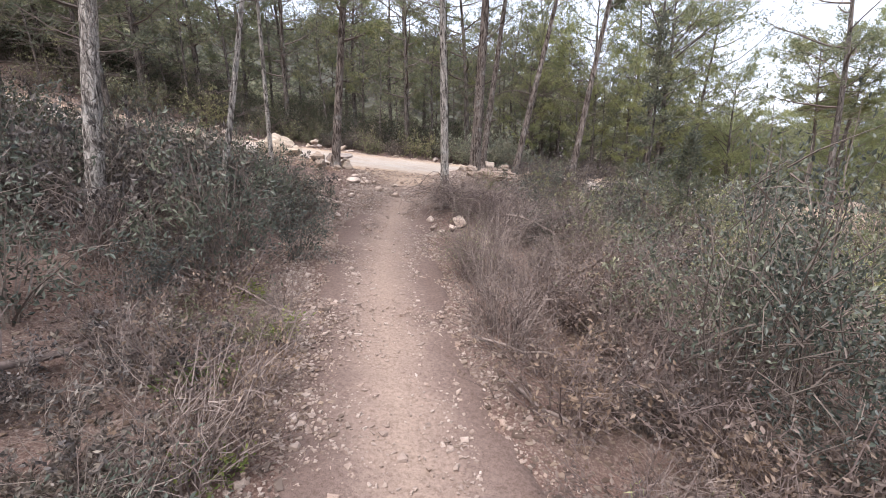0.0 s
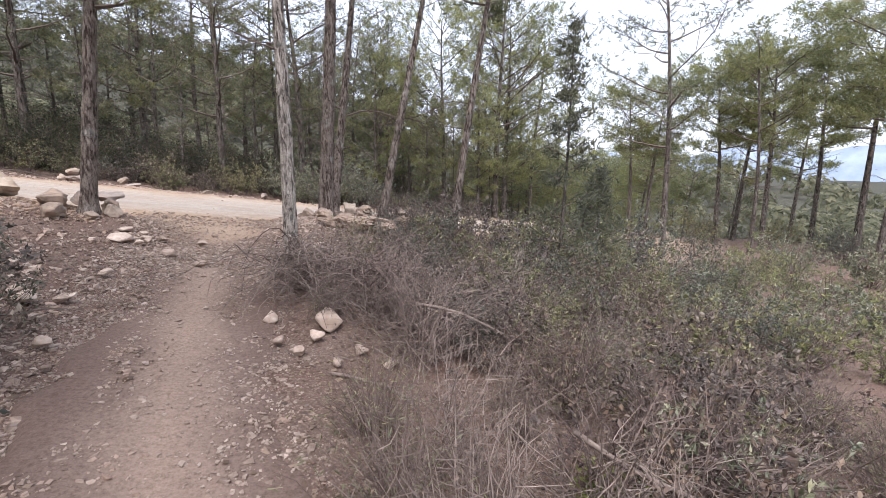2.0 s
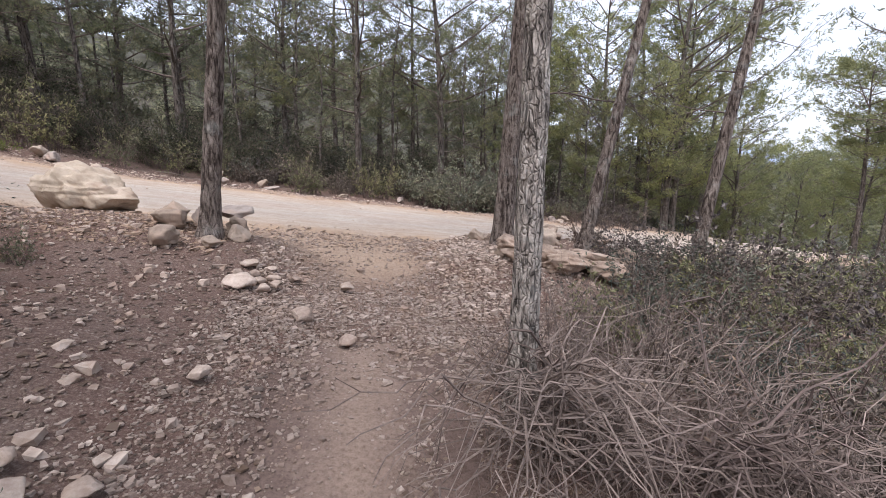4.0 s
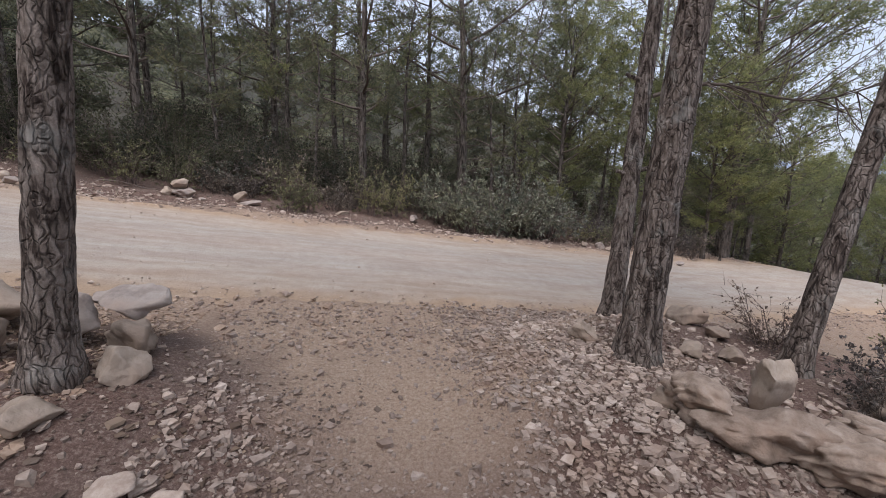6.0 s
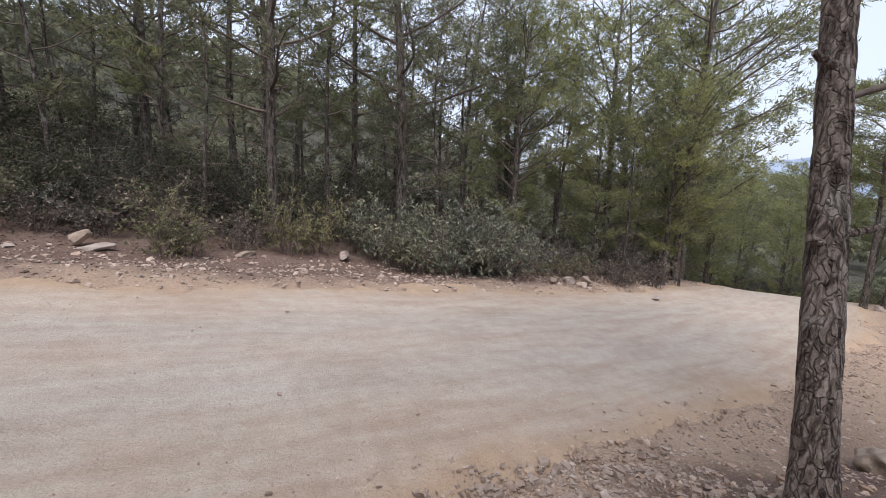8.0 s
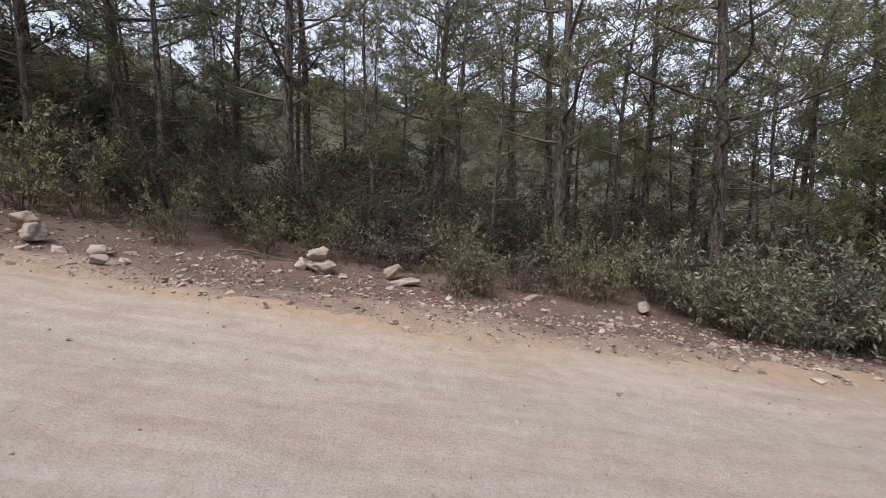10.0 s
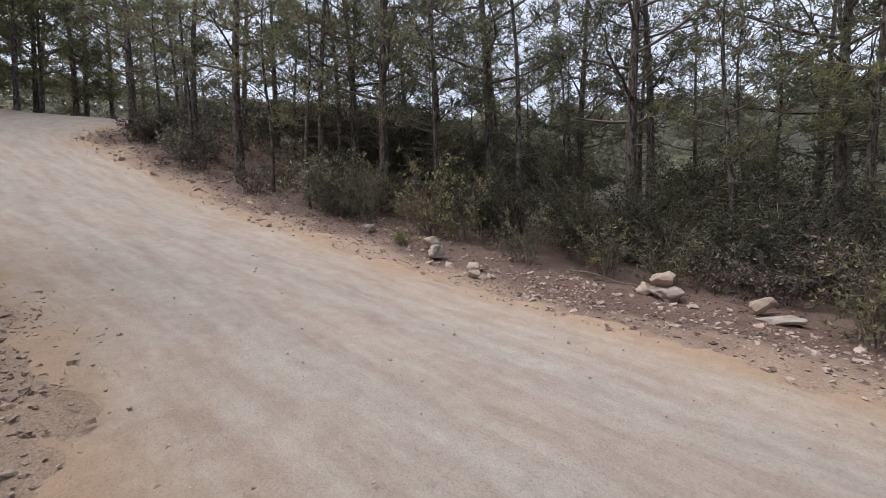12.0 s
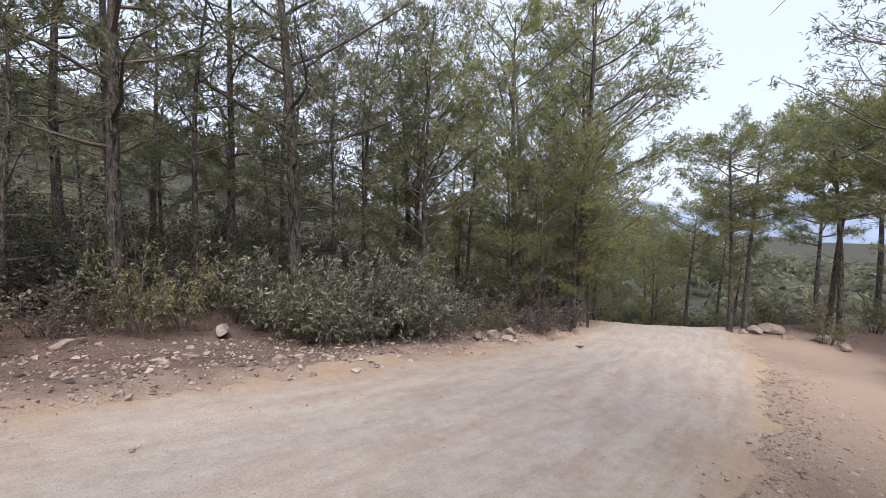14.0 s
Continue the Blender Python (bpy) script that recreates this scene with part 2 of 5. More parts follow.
def stone_material(name, dark, mid, light, scale=9):
    m, n, l, p = material(name, 0.88)
    tc = n.new("ShaderNodeTexCoord").outputs["Object"]
    geo = n.new("ShaderNodeNewGeometry")
    info = n.new("ShaderNodeObjectInfo")
    c = ramp_node(n, l, noise_node(n, l, tc, scale, 7, 0.68), [(0.3, dark), (0.5, mid), (0.7, light)])
    rnd = n.new("ShaderNodeMath")
    rnd.operation = "ADD"
    l.new(geo.outputs["Random Per Island"], rnd.inputs[0])
    l.new(info.outputs["Random"], rnd.inputs[1])
    half = n.new("ShaderNodeMath")
    half.operation = "FRACT"
    l.new(rnd.outputs[0], half.inputs[0])
    tone = ramp_node(n, l, half.outputs[0], [(0.0, (0.72, 0.67, 0.65)), (0.5, (0.88, 0.845, 0.825)), (1.0, (1.13, 1.11, 1.1))])
    c = mix_node(n, l, 1.0, c, tone, "MULTIPLY")
    earth = ramp_node(n, l, noise_node(n, l, tc, 3.1, 4), [(0.5, (0, 0, 0)), (0.68, (0.55, 0.55, 0.55))])
    c = mix_node(n, l, earth, c, (0.33, 0.22, 0.16))
    l.new(c, p.inputs["Base Color"])
    bump_node(n, l, p, noise_node(n, l, tc, scale * 3, 7, 0.7), 0.6, 0.03)
    return m


def bark_material(name, fissure, plate, pale, scale=1.0):
    m, n, l, p = material(name, 0.92)
    tc = n.new("ShaderNodeTexCoord").outputs["Object"]
    mp = n.new("ShaderNodeMapping")
    l.new(tc, mp.inputs["Vector"])
    mp.inputs["Scale"].default_value = (1, 1, 0.24)
    ridge = n.new("ShaderNodeTexNoise")
    ridge.inputs["Scale"].default_value = 22 * scale
    ridge.inputs["Detail"].default_value = 6
    ridge.inputs["Distortion"].default_value = 1.2
    l.new(mp.outputs[0], ridge.inputs["Vector"])
    warp = n.new("ShaderNodeTexNoise")
    warp.inputs["Scale"].default_value = 9
    l.new(tc, warp.inputs["Vector"])
    bend = n.new("ShaderNodeVectorMath")
    bend.operation = "MULTIPLY_ADD"
    l.new(warp.outputs["Color"], bend.inputs[0])
    bend.inputs[1].default_value = (0.09, 0.09, 0.09)
    l.new(mp.outputs[0], bend.inputs[2])
    crack = n.new("ShaderNodeTexVoronoi")
    crack.feature = "DISTANCE_TO_EDGE"
    crack.inputs["Scale"].default_value = 27 * scale
    crack.inputs["Randomness"].default_value = 1.0
    l.new(bend.outputs[0], crack.inputs["Vector"])
    seam = ramp_node(n, l, crack.outputs["Distance"], [(0.0, (0.35, 0.33, 0.32)), (0.13, (1, 1, 1))])
    c = ramp_node(n, l, ridge.outputs["Fac"], [(0.38, fissure), (0.48, plate), (0.66, pale)])
    gap = ramp_node(n, l, noise_node(n, l, tc, 13, 3), [(0.42, (0, 0, 0)), (0.6, (0.7, 0.7, 0.7))])
    c = mix_node(n, l, gap, c, mix_node(n, l, 1.0, c, seam, "MULTIPLY"))
    flake = ramp_node(n, l, noise_node(n, l, tc, 70, 4, 0.75), [(0.3, (0.68, 0.65, 0.63)), (0.7, (1.3, 1.27, 1.25))])
    c = mix_node(n, l, 1.0, c, flake, "MULTIPLY")
    lich = ramp_node(n, l, noise_node(n, l, tc, 5, 4), [(0.55, (0, 0, 0)), (0.72, (0.45, 0.45, 0.45))])
    c = mix_node(n, l, lich, c, (0.36, 0.355, 0.33))
    l.new(c, p.inputs["Base Color"])
    h = mix_node(n, l, 0.4, ridge.outputs["Fac"], seam)
    bump_node(n, l, p, h, 1.0, 0.04)
    return m


def leaf_material(name, a, b, c3, thin=0.35, gloss=0.6, shine=0.3):
    m, n, l, p = material(name, gloss)
    p.inputs["Specular IOR Level"].default_value = shine
    geo = n.new("ShaderNodeNewGeometry")
    info = n.new("ShaderNodeObjectInfo")
    col = ramp_node(n, l, geo.outputs["Random Per Island"], [(0.0, a), (0.55, b), (1.0, c3)])
    tone = ramp_node(n, l, info.outputs["Random"], [(0.0, (0.8, 0.8, 0.85)), (1.0, (1.2, 1.15, 1.0))])
    col = mix_node(n, l, 1.0, col, tone, "MULTIPLY")
    patch = ramp_node(n, l, noise_node(n, l, position(n), 1.4, 3), [(0.35, (0.75, 0.78, 0.8)), (0.65, (1.25, 1.2, 1.05))])
    col = mix_node(n, l, 1.0, col, patch, "MULTIPLY")
    l.new(col, p.inputs["Base Color"])
    tr = n.new("ShaderNodeBsdfTranslucent")
    l.new(col, tr.inputs[0])
    mx = n.new("ShaderNodeMixShader")
    mx.inputs[0].default_value = thin
    l.new(p.outputs[0], mx.inputs[1])
    l.new(tr.outputs[0], mx.inputs[2])
    l.new(mx.outputs[0], n["Material Output"].inputs["Surface"])
    return m


def twig_material(name, a, b):
    m, n, l, p = material(name, 0.9)
    geo = n.new("ShaderNodeNewGeometry")
    c = ramp_node(n, l, geo.outputs["Random Per Island"], [(0.0, a), (1.0, b)])
    f = ramp_node(n, l, noise_node(n, l, position(n), 30, 4), [(0.3, (0.65, 0.65, 0.65)), (0.7, (1.25, 1.25, 1.25))])
    l.new(mix_node(n, l, 1.0, c, f, "MULTIPLY"), p.inputs["Base Color"])
    return m


SOIL, ROAD_DUST, PATH_DIRT = soil_material(), road_material(), path_material()
LIMESTONE = stone_material("limestone", (0.245, 0.19, 0.15), (0.37, 0.305, 0.25), (0.49, 0.425, 0.365), 6)
GRAVEL = stone_material("gravel_stone", (0.33, 0.25, 0.205), (0.46, 0.375, 0.318), (0.59, 0.51, 0.45), 12)
PATH_GRAVEL = stone_material("path_gravel_stone", (0.22, 0.165, 0.14), (0.33, 0.265, 0.225), (0.46, 0.39, 0.345), 12)
BOULDER = stone_material("boulder_stone", (0.33, 0.262, 0.2), (0.46, 0.385, 0.305), (0.58, 0.5, 0.415), 5)
GREYROCK = stone_material("grey_rock", (0.24, 0.20, 0.18), (0.38, 0.33, 0.30), (0.52, 0.47, 0.43), 6)
BARK_DARK = bark_material("pine_bark", (0.045, 0.033, 0.028), (0.14, 0.113, 0.098), (0.25, 0.212, 0.19))
BARK_PALE = bark_material("pale_pine_bark", (0.09, 0.078, 0.07), (0.32, 0.285, 0.255), (0.48, 0.44, 0.40), 1.3)
BARK_FAR = bark_material("far_pine_bark", (0.04, 0.034, 0.03), (0.105, 0.09, 0.08), (0.19, 0.165, 0.15), 0.8)
NEEDLES = leaf_material("pine_needles", (0.105, 0.122, 0.07), (0.185, 0.202, 0.118), (0.28, 0.285, 0.18), 0.6)
NEEDLES_DARK = leaf_material("dark_pine_needles", (0.10, 0.108, 0.078), (0.17, 0.177, 0.126), (0.25, 0.248, 0.18), 0.6)
NEEDLES_LIGHT = leaf_material("fresh_pine_needles", (0.15, 0.172, 0.095), (0.25, 0.27, 0.145), (0.345, 0.355, 0.205), 0.62)
MASTIC = leaf_material("mastic_leaves", (0.08, 0.09, 0.067), (0.15, 0.162, 0.126), (0.34, 0.35, 0.29), 0.28, 0.4, 0.6)
OLIVE = leaf_material("olive_green_leaves", (0.10, 0.106, 0.06), (0.18, 0.18, 0.108), (0.3, 0.292, 0.195), 0.3)
LENTISK = leaf_material("lentisk_leaves", (0.045, 0.053, 0.046), (0.08, 0.092, 0.076), (0.16, 0.172, 0.15), 0.25, 0.45, 0.4)
WEED = leaf_material("weed_leaves", (0.09, 0.12, 0.04), (0.16, 0.19, 0.06), (0.25, 0.27, 0.1), 0.4)
DRY = leaf_material("dry_leaves", (0.08, 0.057, 0.051), (0.15, 0.109, 0.096), (0.25, 0.196, 0.177), 0.25)
MAUVE = leaf_material("mauve_brown_leaves", (0.05, 0.042, 0.042), (0.115, 0.096, 0.094), (0.27, 0.235, 0.225), 0.25)
# thicket leaves, darkened to carry the shade under the pines
GLOOM = leaf_material("gloomy_thicket_leaves", (0.034, 0.038, 0.028), (0.065, 0.07, 0.05), (0.12, 0.125, 0.09), 0.25, 0.7, 0.15)
FRESH = leaf_material("pale_green_leaves", (0.12, 0.14, 0.075), (0.2, 0.22, 0.12), (0.31, 0.32, 0.19), 0.4)
CLOD = stone_material("clay_clods", (0.29, 0.2, 0.145), (0.41, 0.305, 0.23), (0.53, 0.42, 0.335), 12)
LEDGE = stone_material("ledge_stone", (0.15, 0.11, 0.085), (0.3, 0.235, 0.19), (0.44, 0.37, 0.315), 8)
TWIG = twig_material("twigs", (0.088, 0.063, 0.056), (0.185, 0.14, 0.124))
TWIG_PALE = twig_material("dry_twigs", (0.105, 0.078, 0.067), (0.27, 0.213, 0.186))
TWIG_DARK = twig_material("dark_twigs", (0.090, 0.068, 0.057), (0.195, 0.158, 0.135))

# ---- ground: one sheet to the horizon ----


def grid_lines(lo, hi, step, far):
    inner = np.arange(lo, hi + step / 2, step)
    grow = np.cumsum(step * 1.13 ** np.arange(1, 200))
    grow = grow[grow < far]
    return np.r_[(lo - grow)[::-1], inner, hi + grow]


gx, gy = grid_lines(-10, 7, 0.09, 1500), grid_lines(-1.5, 20, 0.09, 1500)
X, Y = np.meshgrid(gx, gy)
near = 1 - ramp(np.hypot(X, Y - 9), 30, 60)
Z = height(X, Y) + relief(X, Y) * near + (1 - near) * (1.2 * vnoise(X, Y, 22, 5) + 0.5 * vnoise(X, Y, 8, 6))
flat = np.hypot(X, Y - 12).ravel() < 45
d_road, d_path = np.full(X.size, 99.0), np.full(X.size, 99.0)
d_road[flat] = off_line(X.ravel()[flat], Y.ravel()[flat], ROAD_LINE)
d_path[flat] = off_line(X.ravel()[flat], Y.ravel()[flat], PATH_LINE)
d_road, d_path = d_road.reshape(X.shape), d_path.reshape(X.shape)
path_w = 0.5 + 1.25 * ramp(Y, 8.5, 12.5)
dust_w = 0.5 + 1.1 * ramp(Y, 9.8, 12.4)
under = np.maximum(1 - ramp(d_road, 1.5, 2.15), (1 - ramp(d_path / path_w, 0.55, 1.15)) * (1 - ramp(Y, 8.0, 8.8)))
Z = Z - under * (0.09 + relief(X, Y) * near)
b = Build()
nx, ny = len(gx), len(gy)
i, j = np.meshgrid(np.arange(ny - 1), np.arange(nx - 1), indexing="ij")
k = i * nx + j
b.add(np.stack([X, Y, Z], -1).reshape(-1, 3), quads=np.stack([k, k + 1, k + nx + 1, k + nx], -1).reshape(-1, 4))
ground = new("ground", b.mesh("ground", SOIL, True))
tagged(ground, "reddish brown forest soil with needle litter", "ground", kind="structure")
wob = 0.5 * vnoise(X, Y, 0.7, 51) + 0.3 * vnoise(X, Y, 0.22, 52)
dust = np.maximum(1 - ramp(d_road + 0.75 * wob, 1.95, 3.0), (1 - ramp(d_path / dust_w + 0.35 * wob, 0.8, 1.35)) * (0.05 + 0.95 * ramp(Y + 0.7 * wob, 9.3, 11.3)))
sandy = (1 - ramp(d_road + 0.8 * wob, 4.0, 6.5)) * ramp(X, 2.5, 5) * ramp(-off_side(X, Y), 0, 1) * 0.9
dust = np.maximum(dust, sandy)
sandy = (1 - ramp(d_road + 0.6 * wob, 2.8, 3.6)) * ramp(-X, 2.2, 3.5) * ramp(-off_side(X, Y), 0, 1) * 0.95
dust = np.maximum(dust, sandy)
att = ground.data.attributes.new("dust", "FLOAT", "POINT")
att.data.foreach_set("value", dust.astype(np.float32).ravel())
# woods: ground colour turns darker far out and north of the road
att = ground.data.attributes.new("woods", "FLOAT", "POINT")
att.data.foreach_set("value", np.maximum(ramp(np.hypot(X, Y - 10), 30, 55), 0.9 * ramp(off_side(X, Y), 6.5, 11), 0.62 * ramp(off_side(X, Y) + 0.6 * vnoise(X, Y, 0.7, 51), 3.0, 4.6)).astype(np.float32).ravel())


def strip(name, line, cols, half, lift, mat, label, dip, seed):
    """A ribbon of worn surface laid on the land; its edges sink into the soil."""
    d = unit(np.gradient(line, axis=0))
    nrm = np.stack([-d[:, 1], d[:, 0]], 1)
    s = np.r_[0, np.cumsum(np.linalg.norm(np.diff(line, axis=0), axis=1))]
    a = np.linspace(-1, 1, cols)
    P = line[:, None] + nrm[:, None] * (a[None, :, None] * half[:, None, None])
    x, y = P[..., 0], P[..., 1]
    wob = 0.07 * vnoise(x, y, 1.1, seed) + 0.07 * vnoise(x, y, 0.3, seed + 1) + 0.04 * vnoise(x, y, 0.11, seed + 5)
    edge = ramp(np.abs(a)[None] + 1.4 * wob, 0.72, 1.02)
    edge = np.maximum(edge, ramp(s - s[-1], -1.1, -0.2)[:, None] * (0.6 + wob * 4))
    edge = np.clip(edge, 0, 1)
    rough = 0.012 * vnoise(x, y, 0.5, seed + 2) + 0.005 * vnoise(x, y, 0.12, seed + 3)
    ruts = dip * (np.exp(-((np.abs(a) - 0.42) / 0.16) ** 2))[None]
    z = height(x, y) + lift * (1 - edge) - 0.1 * edge + rough - ruts
    b = Build()
    n, c = P.shape[:2]
    i, j = np.meshgrid(np.arange(n - 1), np.arange(c - 1), indexing="ij")
    k = i * c + j
    b.add(np.stack([x, y, z], -1).reshape(-1, 3), quads=np.stack([k, k + c, k + c + 1, k + 1], -1).reshape(-1, 4))
    ob = new(name, b.mesh(name, mat, True))
    uv = ob.data.uv_layers.new(name="UVMap")
    idx = np.zeros(len(ob.data.loops), np.int32)
    ob.data.loops.foreach_get("vertex_index", idx)
    U = np.stack([np.broadcast_to(a[None], (n, c)), np.broadcast_to(s[:, None], (n, c))], -1).reshape(-1, 2)
    uv.data.foreach_set("uv", U[idx].astype(np.float32).ravel())
    return tagged(ob, label, name, kind="structure")


road_line = spline(ROAD, 0.12)
strip("road", road_line, 61, np.full(len(road_line), 2.45), 0.012, ROAD_DUST, "pale dusty unpaved forest road with wheel tracks", 0.022, 11)
path_line = spline(PATHWAY, 0.06)
path_line = path_line[path_line[:, 1] < 9.4]
path_half = 0.78 + 0.6 * ramp(path_line[:, 1], 8.0, 10.5)
strip("footpath", path_line, 41, path_half, 0.012, PATH_DIRT, "narrow trodden dirt footpath with gravelly edges", 0.0, 21)

# far mountains beyond the valley, the air's blue haze put into their base colour
b = Build()
a = np.radians(np.linspace(-35, 50, 90))
ridge = 42 + 34 * vnoise(a * 40, a * 0, 6, 8) + 18 * vnoise(a * 40, a * 0, 2, 9)
R = 1450.0
cols = [np.stack([R * f * np.cos(a), R * f * np.sin(a), hgt], 1) for f, hgt in ((0.92, -60 + 0 * a), (0.96, -60 + (ridge + 60) * 0.6), (1.0, ridge), (1.05, -60 + 0 * a))]
n = len(a)
b.add(np.vstack(cols), quads=[(r * n + q, r * n + q + 1, (r + 1) * n + q + 1, (r + 1) * n + q) for r in range(3) for q in range(n - 1)])
mm, mn, ml, mp = material("haze_blue_mountain", 1.0)
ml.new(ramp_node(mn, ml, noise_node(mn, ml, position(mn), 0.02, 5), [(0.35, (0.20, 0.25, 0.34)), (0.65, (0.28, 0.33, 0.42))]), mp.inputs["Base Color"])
tagged(new("backdrop", b.mesh("backdrop", mm, True)), "mountains far beyond the valley, blue haze painted into their colour", "mountains", kind="structure")


# ---- rocks ----
def ico(sub):
    bm = bmesh.new()
    bmesh.ops.create_icosphere(bm, subdivisions=sub, radius=1.0)
    v = np.array([p.co[:] for p in bm.verts])
    f = np.array([[p.index for p in q.verts] for q in bm.faces])
    bm.free()
    return v, f


ICO = {s: ico(s) for s in (1, 2, 3, 4, 5)}


def rock_shape(seed, size, sub=4, rough=0.16, cuts=9):
    """A broken, worn block: a ball cut by random planes, then roughened."""
    r = np.random.default_rng(seed)
    v, f = ICO[sub]
    v = v.copy()
    for _ in range(cuts):
        nrm = unit(r.normal(size=3))
        d = r.uniform(0.45, 0.8)
        over = v @ nrm - d
        v = v - np.where(over > 0, over * 0.93, 0)[:, None] * nrm
    o = r.uniform(0, 50, 3)
    amp = vnoise(v[:, 0] * 2 + o[0] + v[:, 2], v[:, 1] * 2 + o[1] - v[:, 2], 1.0, seed) * rough
    amp += vnoise(v[:, 0] * 5 + o[1], v[:, 2] * 5 + v[:, 1] * 5 + o[2], 1.0, seed + 1) * rough * 0.35
    v = v * (1 + amp)[:, None] * (np.asarray(size) / 2)
    n = unit(v / np.asarray(size))
    fine = 0.05 * vnoise(v[:, 0] / 0.11 + o[0], (v[:, 1] + v[:, 2] * 0.7) / 0.11, 1.0, seed + 2) + 0.028 * vnoise((v[:, 0] + v[:, 2]) / 0.045, v[:, 1] / 0.045 + o[1], 1.0, seed + 3)
    strata = 0.05 * np.abs(vnoise(v[:, 2] / 0.05 + 0.4 * vnoise(v[:, 0], v[:, 1], 0.2, seed), 0 * v[:, 0], 1.0, seed + 4))
    return v + n * ((fine - strata) * min(size) * (1 if sub >= 4 else 0.5))[:, None], f


def rock(name, x, y, size, seed, mat, label, turn=0.0, tilt=0.0, sub=4, sink=0.2, rough=0.16, raise_=0.0, group=""):
    v, f = rock_shape(seed, size, sub, rough)
    b = Build()
    b.add(v, tris=f)
    ob = new(name, b.mesh(name, mat, True))
    ob.matrix_world = pose(x, y, float(height(x, y)) + size[2] * (0.5 - sink) + raise_, tilt, 0, turn)
    return tagged(ob, label, name, group)


def stuff_stones(name, pts, sizes, mat, label, seed, flat=0.6):
    """Countless small stones as one thing."""
    r = np.random.default_rng(seed)
    v0 = np.array([(a, c, d) for a in (-1, 1) for c in (-1, 1) for d in (-1, 1)], float) * 0.72
    f0 = np.array([(0, 1, 3), (0, 3, 2), (4, 6, 7), (4, 7, 5), (0, 4, 5), (0, 5, 1), (2, 3, 7), (2, 7, 6), (0, 2, 6), (0, 6, 4), (1, 5, 7), (1, 7, 3)])
    shapes = []
    for s in range(12):
        q = np.random.default_rng(seed + s)
        v = v0 * q.uniform(0.6, 1.1, 3) + q.normal(size=v0.shape) * 0.25
        shapes.append(v)
    n = len(pts)
    idx = r.integers(0, 12, n)
    V = np.stack(shapes)[idx] * sizes[:, None, None] * np.array([1, 0.85, flat])
    a = r.uniform(0, 2 * np.pi, n)
    ca, sa = np.cos(a)[:, None], np.sin(a)[:, None]
    V = np.stack([V[..., 0] * ca - V[..., 1] * sa, V[..., 0] * sa + V[..., 1] * ca, V[..., 2]], -1) + pts[:, None]
    F = f0[None] + (np.arange(n) * len(v0))[:, None, None]
    b = Build()
    b.add(V.reshape(-1, 3), tris=F.reshape(-1, 3))
    ob = new(name, b.mesh(name, mat, False))
    return tagged(ob, label, "gravel", kind="stuff")


def on_ground(x, y, up=0.0):
    u = np.maximum(1 - ramp(off_line(x, y, ROAD_LINE), 1.5, 2.15), (1 - ramp(off_line(x, y, PATH_LINE) / (0.5 + 1.25 * ramp(y, 8.5, 12.5)), 0.55, 1.15)) * (1 - ramp(y, 8.0, 8.8)))
    return np.stack([x, y, height(x, y) + relief(x, y) * (1 - u) + 0.012 * u + up], 1)


# the row of boulders along the road's edge
for k, (x, y, sx, sy, sz, turn, lift) in enumerate([
        (-4.05, 11.1, 1.3, 0.85, 0.8, 18, -0.06), (-5.5, 10.62, 0.7, 0.6, 0.46, -15, 0.0), (-6.3, 10.42, 0.75, 0.6, 0.4, 40, 0.03),
        (-7.3, 10.3, 0.85, 0.7, 0.5, 5, 0.0), (-8.1, 9.95, 0.75, 0.65, 0.45, 70, 0.0), (-9.7, 9.0, 0.9, 0.6, 0.5, 30, 0.0),
        (-10.8, 8.6, 0.7, 0.6, 0.4, 10, 0.0)]):
    rock("boulder", x, y, (sx, sy, sz), 40 + k, BOULDER, "large rounded beige limestone boulder at the road's edge", turn, 0, 5, 0.22, 0.12, lift, "boulders along the road")

# stones piled round the left pine's foot
for k, (x, y, sx, sy, sz, turn, tilt, up) in enumerate([
        (-2.38, 10.9, 0.31, 0.3, 0.27, 10, 0, 0.02), (-2.3, 10.64, 0.27, 0.26, 0.24, 60, 10, -0.02), (-2.52, 11.12, 0.5, 0.36, 0.2, -10, 8, 0.16),
        (-3.0, 10.66, 0.46, 0.36, 0.24, 25, 0, 0.02), (-3.15, 11.02, 0.55, 0.42, 0.22, 0, -8, 0.05), (-2.75, 10.9, 0.4, 0.35, 0.26, 0, 0, 0.05),
        (-2.78, 9.98, 0.4, 0.28, 0.26, -20, 0, 0.0), (-2.45, 10.2, 0.3, 0.25, 0.14, 40, 0, 0.0)]):
    rock("rock", x, y, (sx, sy, sz), 60 + k, GREYROCK if k % 3 == 2 else LIMESTONE, "rough limestone rock piled at the pine's foot", turn, tilt, 4, 0.2, 0.15, up, "rocks round the pine")

# small heap beside the path
hp = np.random.default_rng(5)
for k, (x, y, s) in enumerate([(-1.95, 9.42, 0.26), (-1.84, 9.62, 0.15), (-1.72, 9.72, 0.14), (-1.9, 9.78, 0.12), (-1.66, 9.55, 0.12), (-1.98, 9.95, 0.17),
                               (-1.8, 9.95, 0.13), (-1.55, 9.8, 0.11), (-2.05, 9.7, 0.1), (-1.75, 9.45, 0.13), (-1.04, 9.75, 0.17), (-1.3, 8.85, 0.22),
                               (-0.93, 8.5, 0.15), (-1.95, 6.9, 0.2), (-1.75, 7.0, 0.14), (-2.1, 7.1, 0.12), (-1.55, 6.1, 0.13), (-1.7, 7.9, 0.13)]):
    rock("stone", x, y, (s * hp.uniform(1, 1.3), s, s * hp.uniform(0.55, 0.8)), 90 + k, GRAVEL, "angular pale limestone stone beside the path", hp.uniform(0, 360), 0, 3, 0.2, 0.14, 0.03, "stones by the path")

